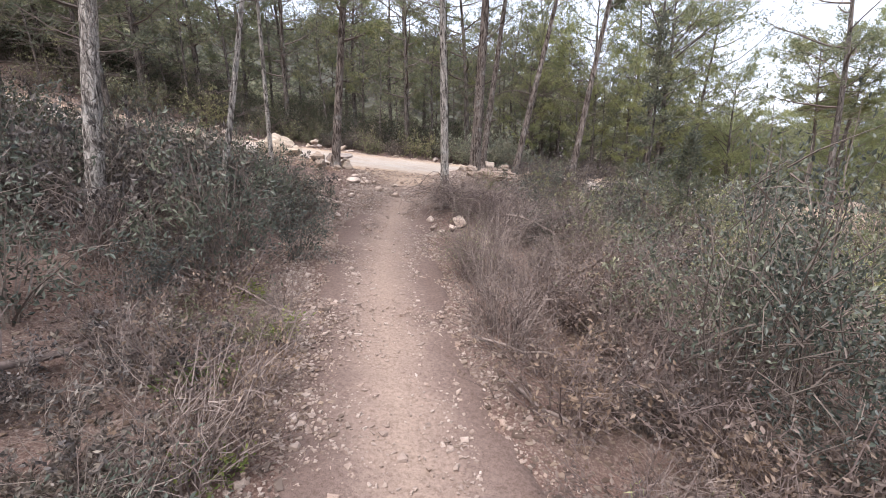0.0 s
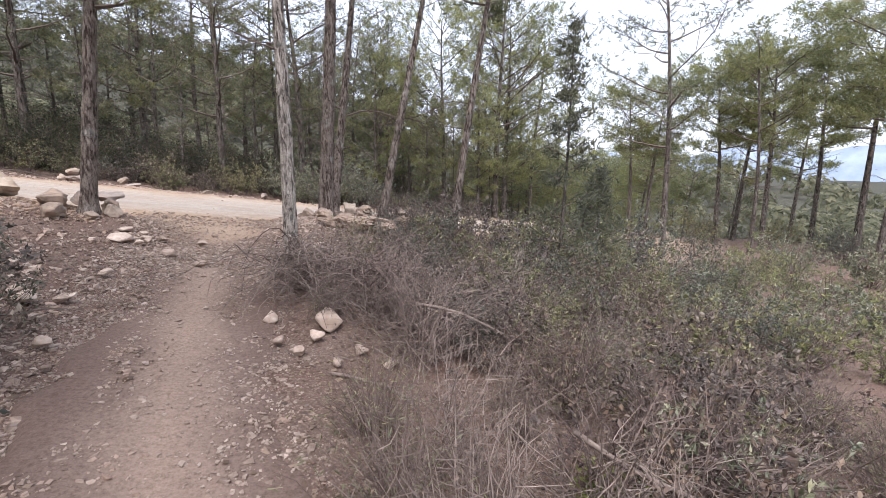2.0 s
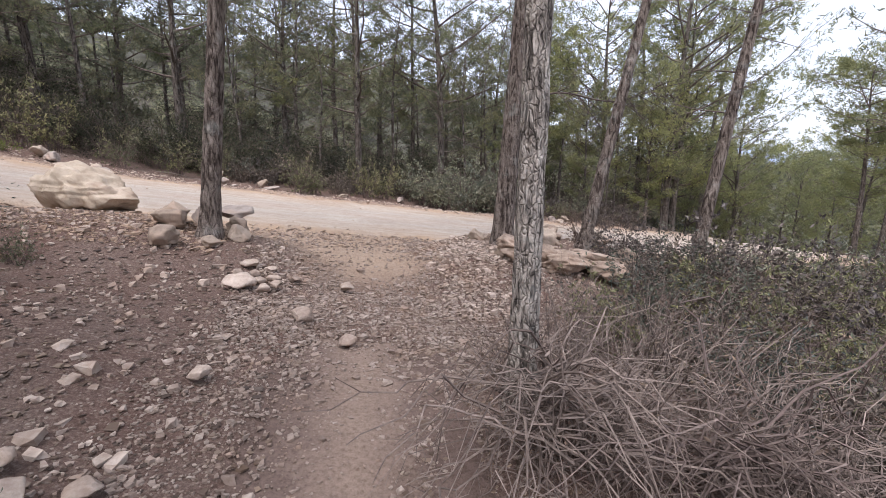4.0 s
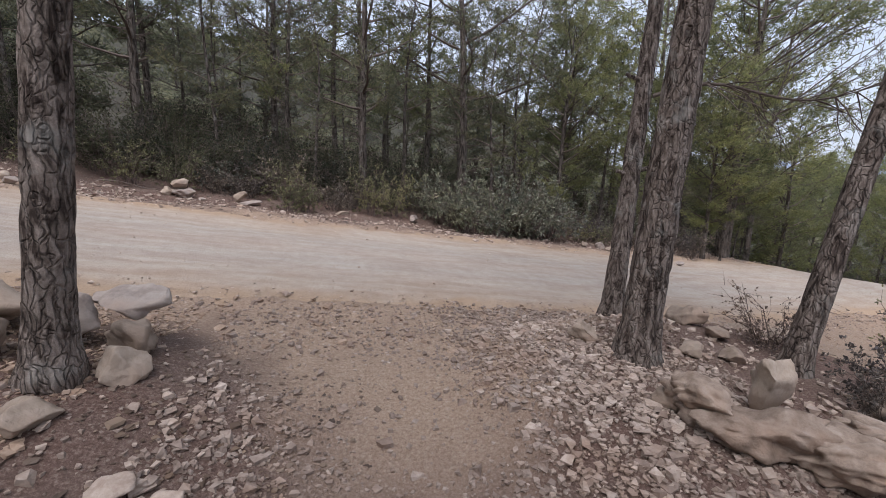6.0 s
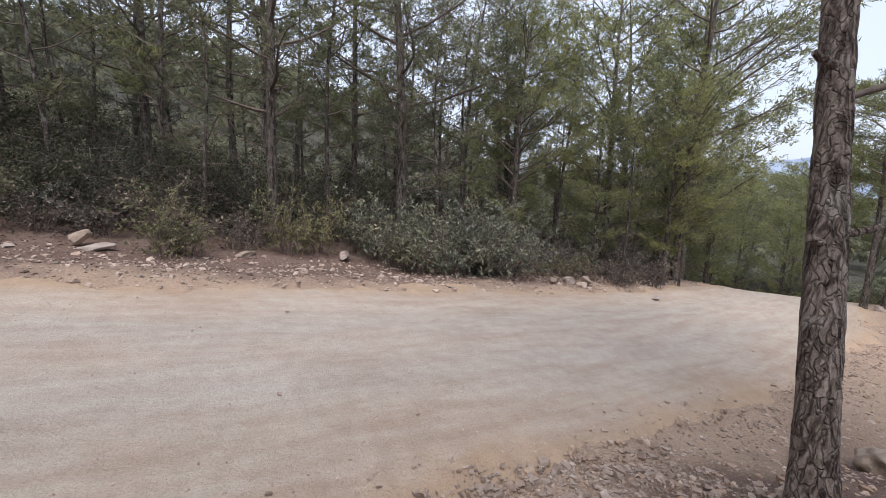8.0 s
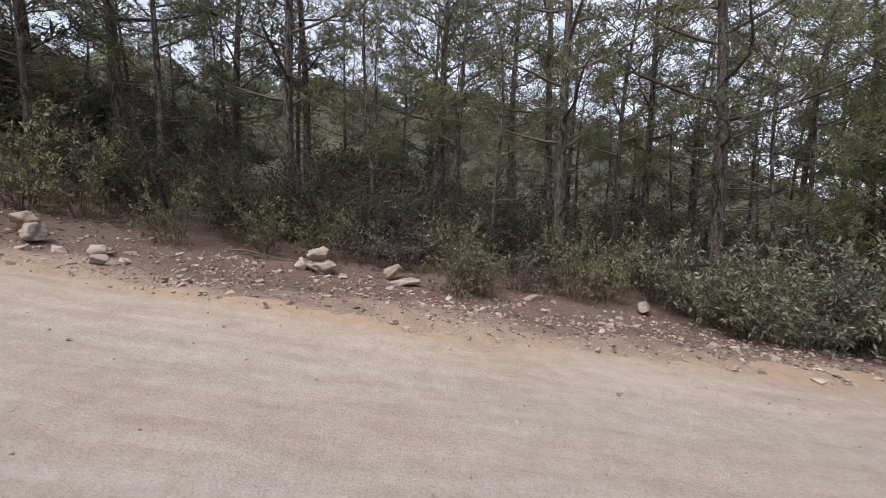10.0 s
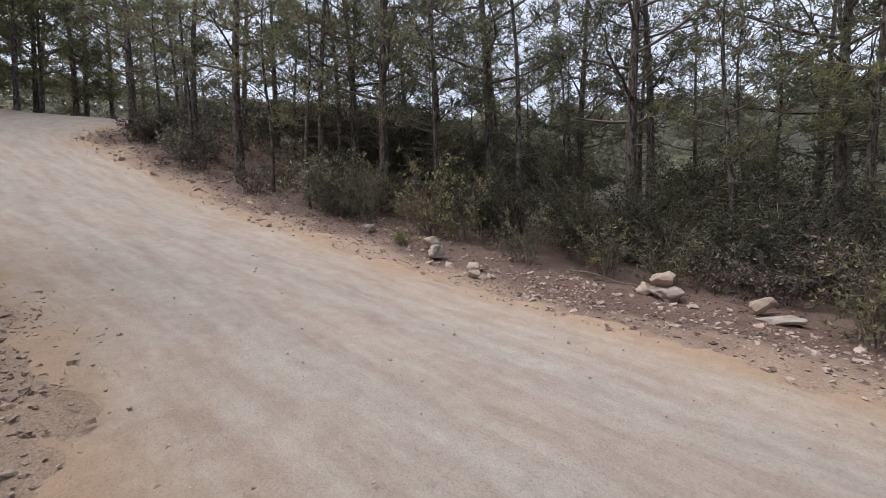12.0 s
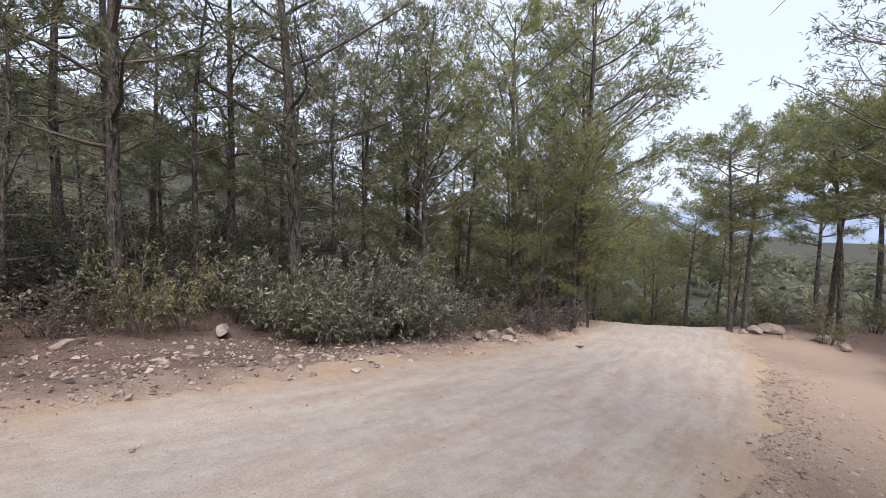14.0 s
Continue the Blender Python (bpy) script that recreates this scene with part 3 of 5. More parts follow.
# ledge and rocks on the bank under the two pines
for k, (x, y, sx, sy, sz, turn, tilt, up) in enumerate([
        (0.8, 10.32, 0.4, 0.3, 0.27, -40, -10, 0.03), (0.95, 10.1, 0.62, 0.34, 0.28, -38, -14, 0.0), (1.3, 9.88, 0.7, 0.42, 0.3, -30, -14, -0.02),
        (1.55, 9.95, 0.6, 0.4, 0.16, -40, -12, 0.08), (1.75, 9.75, 0.7, 0.5, 0.3, -10, -5, 0.0)]):
    rock("rock_ledge", x, y, (sx, sy, sz), 130 + k, LEDGE, "layered limestone ledge breaking out of the bank", turn, tilt, 5, 0.18, 0.34, up, "ledge on the bank")
for k, (x, y, sx, sy, sz, turn, tilt, up) in enumerate([
        (1.22, 10.33, 0.34, 0.24, 0.5, 35, 16, 0.04), (0.74, 10.5, 0.28, 0.24, 0.24, -30, 10, 0.0), (1.75, 11.75, 0.4, 0.32, 0.3, 10, 0, 0.0),
        (3.05, 12.6, 0.6, 0.4, 0.32, -10, 0, 0.0), (0.62, 11.4, 0.26, 0.22, 0.24, 0, 0, 0.0), (1.35, 11.1, 0.28, 0.2, 0.16, 50, 0, 0.0),
        (1.55, 10.95, 0.24, 0.2, 0.14, 20, 0, 0.0), (2.1, 10.2, 0.6, 0.45, 0.3, 20, 0, -0.05), (1.75, 11.4, 0.3, 0.2, 0.14, 80, 0, 0.0), (2.5, 11.5, 0.4, 0.3, 0.2, 15, 0, 0.0)]):
    rock("rock", x, y, (sx, sy, sz), 140 + k, LIMESTONE, "pale limestone rock on the bank below the pines", turn, tilt, 4, 0.2, 0.15, up, "rocks on the bank")
for k, (x, y, s) in enumerate([(0.32, 6.38, 0.27), (0.2, 6.2, 0.14), (0.52, 5.92, 0.12), (-0.15, 6.6, 0.14), (-0.1, 6.15, 0.1), (0.05, 5.95, 0.1), (0.3, 5.75, 0.1), (0.7, 5.7, 0.1)]):
    rock("stone", x, y, (s * 1.05, s, s * 0.9), 170 + k, GRAVEL, "pale rounded stone under the dry brush", k * 50, 0, 3, 0.25, 0.14, 0.02, "stones by the path")

# stones on the far verge
VERGE_WEST = [
        (-5.18, 18.24, 0.44, 0.38, 0.34, 0.17), (-5.08, 18.2, 0.48, 0.42, 0.4, -0.04), (-5.45, 18.25, 0.34, 0.3, 0.24, -0.02), (-4.7, 18.05, 0.22, 0.18, 0.1, 0.0),
        (-4.1, 18.55, 0.34, 0.3, 0.3, 0.05), (-3.85, 18.38, 0.5, 0.3, 0.18, 0.0), (-1.95, 19.0, 0.42, 0.24, 0.16, 0.0), (-0.2, 19.6, 0.45, 0.3, 0.26, 0.02),
        (-8.2, 16.4, 0.42, 0.34, 0.3, 0.03), (-7.85, 16.2, 0.4, 0.34, 0.26, 0.0), (-7.1, 16.35, 0.26, 0.2, 0.16, 0.0), (-6.8, 16.1, 0.24, 0.2, 0.12, 0.0)]
VERGE_EAST = [
        (5.0, 18.85, 0.45, 0.32, 0.3, 0.02), (4.6, 18.9, 0.28, 0.24, 0.22, 0.0), (4.75, 18.65, 0.26, 0.2, 0.16, 0.0), (6.4, 18.2, 0.3, 0.2, 0.14, 0.0),
        (4.1, 18.8, 0.3, 0.2, 0.2, 0.0), (-9.6, 15.9, 0.3, 0.24, 0.2, 0.0), (18.6, 19.0, 1.0, 0.7, 0.6, 0.0), (17.6, 19.2, 0.6, 0.5, 0.4, 0.0),
        (18.0, 18.3, 0.5, 0.4, 0.3, 0.0), (19.0, 17.6, 0.6, 0.45, 0.35, 0.0), (18.2, 16.8, 0.5, 0.4, 0.3, 0.0), (16.9, 19.3, 0.4, 0.3, 0.25, 0.0)]
for k, (x, y, sx, sy, sz, up) in enumerate(VERGE_WEST + VERGE_EAST):
    rock("rock", x, y, (sx, sy, sz), 200 + k, GREYROCK if k % 2 else LIMESTONE, "grey limestone rock on the road's verge", 37 * k, 0, 4, 0.2, 0.15, up, "rocks on the verge")

# gravel
gr = np.random.default_rng(3)


def along(line, n, lo, hi, ymin, ymax, power=1.0):
    """Random spots beside a line, at signed offsets lo..hi (left of the way is positive)."""
    L = line[(line[:, 1] >= ymin) & (line[:, 1] <= ymax)]
    k = gr.integers(0, len(L) - 1, n)
    d = unit(np.gradient(L, axis=0))[k]
    o = lo + (hi - lo) * gr.random(n) ** power
    return L[k, 0] - d[:, 1] * o + gr.uniform(-0.2, 0.2, n), L[k, 1] + d[:, 0] * o + gr.uniform(-0.2, 0.2, n)


def lognormal(n, mean, spread, top):
    return np.minimum(mean * np.exp(gr.normal(size=n) * spread), top)


parts_xy = [along(PATH_LINE, 13000, 0.22, 1.05, 0.0, 9.5, 0.85), along(PATH_LINE, 6500, -0.75, -0.25, 0.0, 9.5), along(PATH_LINE, 1100, -0.3, 0.3, 0.3, 10),
            along(PATH_LINE, 1000, 0.9, 1.9, 4.5, 10.5)]
x, y = np.concatenate([p[0] for p in parts_xy]), np.concatenate([p[1] for p in parts_xy])
stuff_stones("path_gravel", on_ground(x, y, 0.004), lognormal(len(x), 0.0078, 0.55, 0.038), PATH_GRAVEL, "loose pale limestone gravel along the footpath", 300)
x, y = gr.uniform(-2.4, 1.4, 34000), gr.uniform(8.0, 13.1, 34000)
keep = (vnoise(x, y, 0.8, 30) + gr.normal(size=34000) * 0.5 > 0.05 + 0.5 * ramp(y, 11.5, 13)) & (x > -2.0 - 0.1 * y + 1.0)
x, y = x[keep], y[keep]
stuff_stones("junction_gravel", on_ground(x, y, 0.004), lognormal(len(x), 0.0112, 0.55, 0.045), PATH_GRAVEL, "fine gravel spread where the path meets the road", 320)
x, y = along(ROAD_LINE, 11500, 1.8, 4.3, 9.0, 20.5, 0.9)
stuff_stones("verge_gravel", on_ground(x, y, 0.006), lognormal(len(x), 0.0135, 0.65, 0.09), GRAVEL, "scattered pale stones on the far verge", 340)
x, y = along(ROAD_LINE, 13000, -3.3, -1.7, 9.0, 20.0)
stuff_stones("roadside_gravel", on_ground(x, y, 0.001), lognormal(len(x), 0.0095, 0.5, 0.04), GRAVEL, "fine gravel along the road's near edge", 360, 0.45)
x, y = along(ROAD_LINE, 1500, -3.1, -2.0, 12.0, 18.5)
stuff_stones("roadside_clods", on_ground(x, y, 0.004), lognormal(len(x), 0.017, 0.5, 0.06), CLOD, "crumbled tan clods along the road's near edge", 362, 0.5)
x, y = along(ROAD_LINE, 3800, -2.42, -2.1, 9.0, 18.5)
stuff_stones("gravel_windrow", on_ground(x, y, 0.006), lognormal(len(x), 0.012, 0.45, 0.04), PATH_GRAVEL, "low ridge of gravel thrown up at the road's edge", 364, 0.6)
x, y = gr.uniform(-11, -2.4, 16000), gr.uniform(-1.9, 0.1, 16000)
y = y + 12.55 + 0.27 * x + 0.03
stuff_stones("boulder_side_gravel", on_ground(x, y, 0.003), lognormal(len(x), 0.0105, 0.6, 0.05), CLOD, "pinkish gravel between the boulders and the road", 365, 0.45)
x, y = along(ROAD_LINE, 6000, -2.0, 2.0, 9.0, 20.0)
stuff_stones("road_grit", on_ground(x, y, 0.001), lognormal(len(x), 0.0055, 0.5, 0.02), GRAVEL, "sparse grit on the road surface", 370)
x, y = gr.normal(0.3, 0.28, 1500), gr.uniform(9.2, 12.0, 1500)
stuff_stones("bank_foot_gravel", on_ground(x, y, 0.012), lognormal(len(x), 0.017, 0.45, 0.05), GRAVEL, "loose stones piled along the foot of the bank", 385)
x, y = gr.normal(1.0, 0.8, 1100), gr.normal(10.8, 0.9, 1100)
keep = x > -0.1
stuff_stones("bank_gravel", on_ground(x[keep], y[keep], 0.012), lognormal(keep.sum(), 0.017, 0.5, 0.06), GRAVEL, "loose stones on the bank under the pines", 380)
x, y = gr.uniform(-5.5, -1.6, 2600), gr.uniform(5.0, 11.0, 2600)
stuff_stones("slope_gravel", on_ground(x, y, 0.01), lognormal(2600, 0.016, 0.55, 0.07), GRAVEL, "stones scattered on the bare slope", 390)


x, y = along(ROAD_LINE, 14000, 2.2, 5.0, 8.5, 21)
stuff_stones("verge_litter", on_ground(x, y, 0.004), lognormal(len(x), 0.016, 0.4, 0.05), DRY, "withered leaves and needle litter on the far verge", 410, 0.2)
parts_xy = [along(PATH_LINE, 7000, 0.4, 2.6, -1, 11), along(PATH_LINE, 7000, -2.6, -0.4, -1, 9)]
x, y = np.concatenate([p[0] for p in parts_xy]), np.concatenate([p[1] for p in parts_xy])
stuff_stones("path_litter", on_ground(x, y, 0.005), lognormal(len(x), 0.013, 0.4, 0.04), DRY, "withered leaves and bark bits beside the footpath", 420, 0.2)


# ---- pines ----
def spine(r, h, lean, bend, n):
    t = np.linspace(0, 1, n)
    a, c = r.uniform(0, 6.28, 2)
    off = bend * h * np.stack([np.sin(t * 4.5 + a) - np.sin(a), np.sin(t * 3.7 + c) - np.sin(c)], 1) * t[:, None]
    return np.stack([lean[0] * h * t + off[:, 0], lean[1] * h * t + off[:, 1], h * t - 0.15], 1)


def pine(seed, h, dia, lean=(0, 0), bend=0.01, crown=0.45, spread=1.7, limbs=26, subs=7, puff=11, needle=0.13, wide=0.09, bark=None, leaf=None,
         fine=False, shape="round", dead=8, label="tall pine with a sparse green crown", name="pine_tree", up=0.4):
    r = np.random.default_rng(seed)
    root = tagged(new(name), label, "pine tree")
    bark = bark or BARK_FAR
    n = 170 if fine else 22
    s = spine(r, h, lean, bend, n)
    t = np.linspace(0, 1, n)
    rad = dia / 2 * ((1 - t) ** 0.75 * 0.94 + 0.06) * (1 + 0.45 * np.exp(-np.maximum(s[:, 2], 0) / 0.13))
    b = Build()
    if fine:
        k = 56
        a = np.arange(k) * 2 * np.pi / k
        A, Zz = np.meshgrid(a, s[:, 2])
        u = np.cos(A) * 1.0
        w = np.sin(A) * 1.0
        q = dia * 3.2
        plates = np.abs(vnoise(A / 0.62 + 0.9 * vnoise(Zz, A, 0.3, seed), Zz / 0.19, 1.0, seed)) + 0.6 * np.abs(vnoise(u * q * 9 + 7, Zz * 11 + w * 3, 1.0, seed + 3))
        plates[:, -1] = 0.5 * (plates[:, -1] + plates[:, 0])
        disp = dia * (0.075 * np.clip(plates, 0, 0.85) - 0.03)
        rr = rad[:, None] + disp * ramp(rad, 0.01, 0.05)[:, None]
        V = np.stack([s[:, 0:1] + rr * u, s[:, 1:2] + rr * w, np.repeat(s[:, 2:3], k, 1)], -1)
        i, j = np.meshgrid(np.arange(n - 1), np.arange(k), indexing="ij")
        p, q2 = i * k + j, i * k + (j + 1) % k
        b.add(V.reshape(-1, 3), quads=np.stack([p, q2, q2 + k, p + k], -1).reshape(-1, 4))
    else:
        tube(b, s, rad, 9)
    part("trunk", b, bark, root, smooth=True)
    br = Build()
    P, D = [], []

    def at(f):
        return np.array([np.interp(f, t, s[:, c]) for c in range(3)])

    for q in range(limbs):
        f = crown + (1 - crown) * (q + r.random()) / limbs * 0.98
        g = (f - crown) / (1 - crown)
        if shape == "cone":
            L = spread * (1.02 - g) * r.uniform(0.8, 1.1)
        elif shape == "flat":
            L = spread * (0.5 + 0.7 * g) * (1 - 0.75 * max(g - 0.8, 0) / 0.2) * r.uniform(0.6, 1.1)
        else:
            L = spread * (0.45 + 2.3 * g * (1 - g)) * r.uniform(0.5, 1.15)
        az = q * 2.4 + r.uniform(-0.7, 0.7)
        rise = (0.1 + up * (0.4 + g) + r.uniform(-0.2, 0.3)) * L
        e = np.linspace(0, 1, 6)
        o = at(f)
        side = np.array([-np.sin(az), np.cos(az), 0])
        line = o + e[:, None] * np.array([np.cos(az), np.sin(az), 0]) * L + (e ** r.uniform(0.8, 1.8))[:, None] * np.array([0, 0, rise])
        line = line + np.outer(np.sin(e * r.uniform(2, 6)) * e, side) * L * r.uniform(-0.25, 0.25) + np.cumsum(r.normal(size=(6, 3)), 0) * 0.025 * L * e[:, None]
        r0 = max(dia * 0.17 * (1 - 0.55 * g), 0.008)
        lb = Build() if fine else br
        tube(lb, line, r0 * (1 - 0.8 * e), 4)
        for m in range(subs):
            f2 = 0.3 + 0.7 * (m + r.random()) / subs
            o2 = np.array([np.interp(f2, e, line[:, c]) for c in range(3)])
            az2 = az + (1 if m % 2 else -1) * r.uniform(0.3, 1.2)
            L2 = L * r.uniform(0.2, 0.42) * (1.25 - 0.5 * f2)
            dr = np.array([np.cos(az2), np.sin(az2), r.uniform(-0.15, 0.75)])
            e2 = np.array([0, 0.5, 1.0])
            tube(lb, o2 + e2[:, None] * dr * L2 + np.outer(e2 ** 2, [0, 0, 0.15 * L2]), 0.01 * np.array([1, 0.7, 0.35]), 3)
            cnt = int(puff * r.uniform(0.5, 1.4))
            w = r.uniform(0.55, 1.1, cnt)[:, None]
            P.append(o2 + w * dr * L2 + r.normal(size=(cnt, 3)) * np.array([1, 1, 0.7]) * (0.07 + 0.13 * L2))
            D.append(np.repeat(unit(dr + np.array([0, 0, 0.4]))[None], cnt, 0))
        if fine:
            part("limb", lb, TWIG_DARK if bark is not BARK_PALE else TWIG, root)
    for q in range(dead):
        f = r.uniform(0.33 if fine else 0.16, crown + 0.12)
        az, L = r.uniform(0, 6.28), r.uniform(0.3, 1.2) * min(1, spread * 0.55)
        e = np.linspace(0, 1, 6)
        line = at(f) + e[:, None] * np.array([np.cos(az), np.sin(az), r.uniform(-0.15, 0.45)]) * L + np.cumsum(r.normal(size=(6, 3)), 0) * 0.03 * L * e[:, None]
        lb = Build() if fine else br
        tube(lb, line, max(dia * 0.06, 0.006) * (1 - 0.85 * e), 4)
        for m in range(5):
            o2 = line[1 + m % 5]
            dr = unit(np.array([np.cos(az + r.normal()), np.sin(az + r.normal()), r.uniform(-0.5, 0.4)])) * L * r.uniform(0.2, 0.5)
            tube(lb, o2 + np.array([0, 0.5, 1])[:, None] * dr + r.normal(size=(3, 3)) * 0.015, 0.0045 * np.array([1, 0.7, 0.3]), 3)
        if fine:
            part("dead_limb", lb, TWIG_DARK if bark is not BARK_PALE else TWIG, root)
    if not fine:
        tagged(part("branchwork", br, TWIG_DARK if bark is not BARK_PALE else TWIG, root), kind="stuff")
    P, D = np.vstack(P), unit(np.vstack(D))
    m = 6
    dirs = unit(0.7 * D[:, None] + r.normal(size=(len(P), m, 3)) * 0.75)
    ln = needle * r.uniform(0.6, 1.2, (len(P), m, 1))
    wd = unit(np.cross(dirs, r.normal(size=dirs.shape))) * needle * wide
    base = P[:, None] + r.normal(size=(len(P), m, 3)) * needle * 0.22
    V = np.stack([base - wd, base + wd, base + dirs * ln], 2).reshape(-1, 3)
    c = Build()
    c.add(V, tris=np.arange(len(V)).reshape(-1, 3))
    tagged(part("crown", c, leaf or NEEDLES, root), kind="stuff")
    return root


def stand(tree, x, y, turn=0.0, scale=1.0, sink=0.0):
    tree.matrix_world = pose(x, y, float(height(x, y)) - sink, 0, 0, turn) @ Matrix.Scale(scale, 4)
    return tree


# the pines that the path passes
stand(pine(1, 8.2, 0.205, (0.127, -0.008), 0.003, 0.36, 1.9, bark=BARK_DARK, fine=True, dead=9, label="slender grey-brown pine with stones round its foot"), -2.6, 10.55)
stand(pine(2, 7.6, 0.155, (0.01, 0.0), 0.006, 0.5, 1.5, bark=BARK_PALE, fine=True, dead=12, label="thin pale-barked pine rising from dry brush"), 0.1, 7.6)
stand(pine(3, 9.0, 0.27, (0.065, 0.028), 0.003, 0.56, 2.0, bark=BARK_DARK, fine=True, dead=3, label="stout pine with deeply fissured dark bark"), 0.9, 11.13)
slim = stand(pine(4, 8.6, 0.185, (0.15, 0.205), 0.003, 0.6, 1.9, bark=BARK_DARK, fine=True, dead=3, label="slim pine with fissured bark and a broken stub"), 1.16, 11.98)
stand(pine(5, 6.5, 0.17, (0.215, 0.04), 0.006, 0.68, 1.5, bark=BARK_DARK, fine=True, dead=5, label="leaning pine on the bank beside rocks"), 1.89, 10.83)
stand(pine(6, 7.5, 0.17, (0.175, 0.05), 0.006, 0.56, 1.6, bark=BARK_DARK, dead=16, label="pine with low dead boughs behind the brush"), 3.2, 10.43)
stand(pine(7, 6.5, 0.16, (0.16, 0.0), 0.008, 0.5, 1.5, bark=BARK_PALE, fine=True, dead=10, label="pale pine trunk among brush"), -3.15, 3.4)
stand(pine(8, 5.2, 0.085, (0.25, 0.03), 0.012, 0.55, 1.1, limbs=16, bark=BARK_PALE, dead=8, label="thin leaning pine sapling with lichen-pale bark"), -2.68, 4.65)
stand(pine(9, 5.8, 0.085, (0.0, 0.0), 0.015, 0.55, 1.1, limbs=16, bark=BARK_PALE, dead=8, label="thin straight pine with pale spotted bark"), -2.85, 7.1)
stand(pine(10, 4.3, 0.07, (0.0, 0.0), 0.01, 0.2, 0.52, limbs=22, subs=5, puff=5, leaf=NEEDLES_DARK, shape="cone", dead=0, label="young dark conical pine", up=0.5), 4.05, 8.1)
stand(pine(11, 2.4, 0.05, (0.0, 0.0), 0.01, 0.1, 0.55, limbs=20, subs=5, puff=5, leaf=NEEDLES_DARK, shape="cone", dead=0, label="small young pine among shrubs", up=0.5), 5.2, 8.6)

# bare bough of the slim pine, reaching over the road's edge, and its broken stubs
b = Build()
r = np.random.default_rng(44)
e = np.linspace(0, 1, 14)
bough = np.array([1.6, 12.42, 2.6]) + e[:, None] * np.array([1.75, -0.75, 0.12]) + np.stack([0 * e, 0 * e, 0.09 * np.sin(e * 7) - 0.06 * e], 1)
tube(b, bough, 0.02 * (1 - 0.8 * e), 7)
for q in range(34):
    o = bough[3 + q % 11]
    d = unit(np.array([r.uniform(0.1, 1), r.uniform(-1, 0.6), r.uniform(-0.9, 0.8)])) * r.uniform(0.3, 0.9)
    l = o + np.linspace(0, 1, 6)[:, None] * d + np.cumsum(r.normal(size=(6, 3)) * 0.03, 0) * np.linspace(0, 1, 6)[:, None]
    l[:, 2] -= 0.12 * np.linspace(0, 1, 6) ** 2
    tube(b, l, 0.0065 * np.linspace(1, 0.25, 6), 4)
    for m in range(5):
        d2 = unit(r.normal(size=3) + d * 2) * r.uniform(0.12, 0.35)
        tube(b, l[1 + m] + np.linspace(0, 1, 4)[:, None] * d2 + r.normal(size=(4, 3)) * 0.012, 0.003 * np.array([1, 0.8, 0.6, 0.3]), 3)
tagged(new("bare_bough", b.mesh("bare_bough", TWIG_DARK, True)), "bare grey dead bough with fine twigs", "branch")
for x, y, z, dx, dy, dz in ((1.52, 12.42, 2.72, -0.2, 0.02, 0.07), (1.36, 12.26, 1.85, -0.13, 0.0, 0.05), (1.42, 12.28, 1.9, 0.2, -0.08, 0.05)):
    b = Build()
    e = np.linspace(0, 1, 5)
    tube(b, np.array([x, y, z]) + e[:, None] * np.array([dx, dy, dz]) + r.normal(size=(5, 3)) * 0.004, 0.026 * (1 - 0.35 * e), 8, True)
    part("stub", b, BARK_DARK, slim, "broken grey branch stub", True).matrix_parent_inverse = slim.matrix_world.inverted()

# kinds of pine that make up the woods
KINDS = [
    pine(21, 8.5, 0.25, (-0.03, 0.02), 0.022, 0.3, 2.7, limbs=21, subs=8, puff=8, needle=0.13, leaf=NEEDLES_DARK, label="dark tall pine in the woods", dead=24),
    pine(22, 7.6, 0.15, (0.05, 0.0), 0.03, 0.34, 2.0, limbs=17, subs=7, puff=8, needle=0.14, label="slim pine in the woods", dead=24),
    pine(23, 9.2, 0.2, (-0.04, 0.03), 0.025, 0.34, 2.5, limbs=19, subs=7, puff=8, needle=0.14, label="tall open-crowned pine in the woods", dead=24),
    pine(24, 6.6, 0.11, (0.07, 0.04), 0.045, 0.3, 1.8, limbs=15, subs=6, puff=7, needle=0.14, leaf=NEEDLES_DARK, label="thin crooked pine in the woods", dead=24),
    pine(25, 7.4, 0.2, (0.0, 0.0), 0.012, 0.18, 2.0, limbs=32, subs=8, puff=12, needle=0.13, wide=0.09, leaf=NEEDLES_LIGHT, label="full bright green pine crowned to low down", dead=3, up=0.7),
    pine(26, 8.8, 0.26, (0.06, 0.0), 0.015, 0.55, 3.2, limbs=24, subs=10, puff=12, needle=0.18, shape="flat", leaf=NEEDLES_LIGHT, label="umbrella pine with a broad flat crown", dead=4, up=0.3),
    pine(27, 7.5, 0.22, (0.02, 0.0), 0.015, 0.12, 2.3, limbs=20, subs=7, puff=4, needle=0.28, wide=0.1, leaf=NEEDLES_DARK, label="dark pine deep in the woods", dead=0, up=0.5),
]
for q in KINDS:
    q["group"] = "pines of the woods"
first_m = {}


def plant_all(rows):
    """rows: kind, x, y, turn, scale."""
    for kind, x, y, turn, scale in rows:
        m = pose(x, y, float(height(x, y)) - 0.05, 0, 0, turn)
        if kind not in first_m:
            first_m[kind] = m @ Matrix.Scale(scale, 4)
            KINDS[kind].scale = (1, 1, 1)
        else:
            made = copy_thing(KINDS[kind], m)
            made.scale = (scale,) * 3
    for kind, m in first_m.items():
        KINDS[kind].matrix_world = m


wood = []
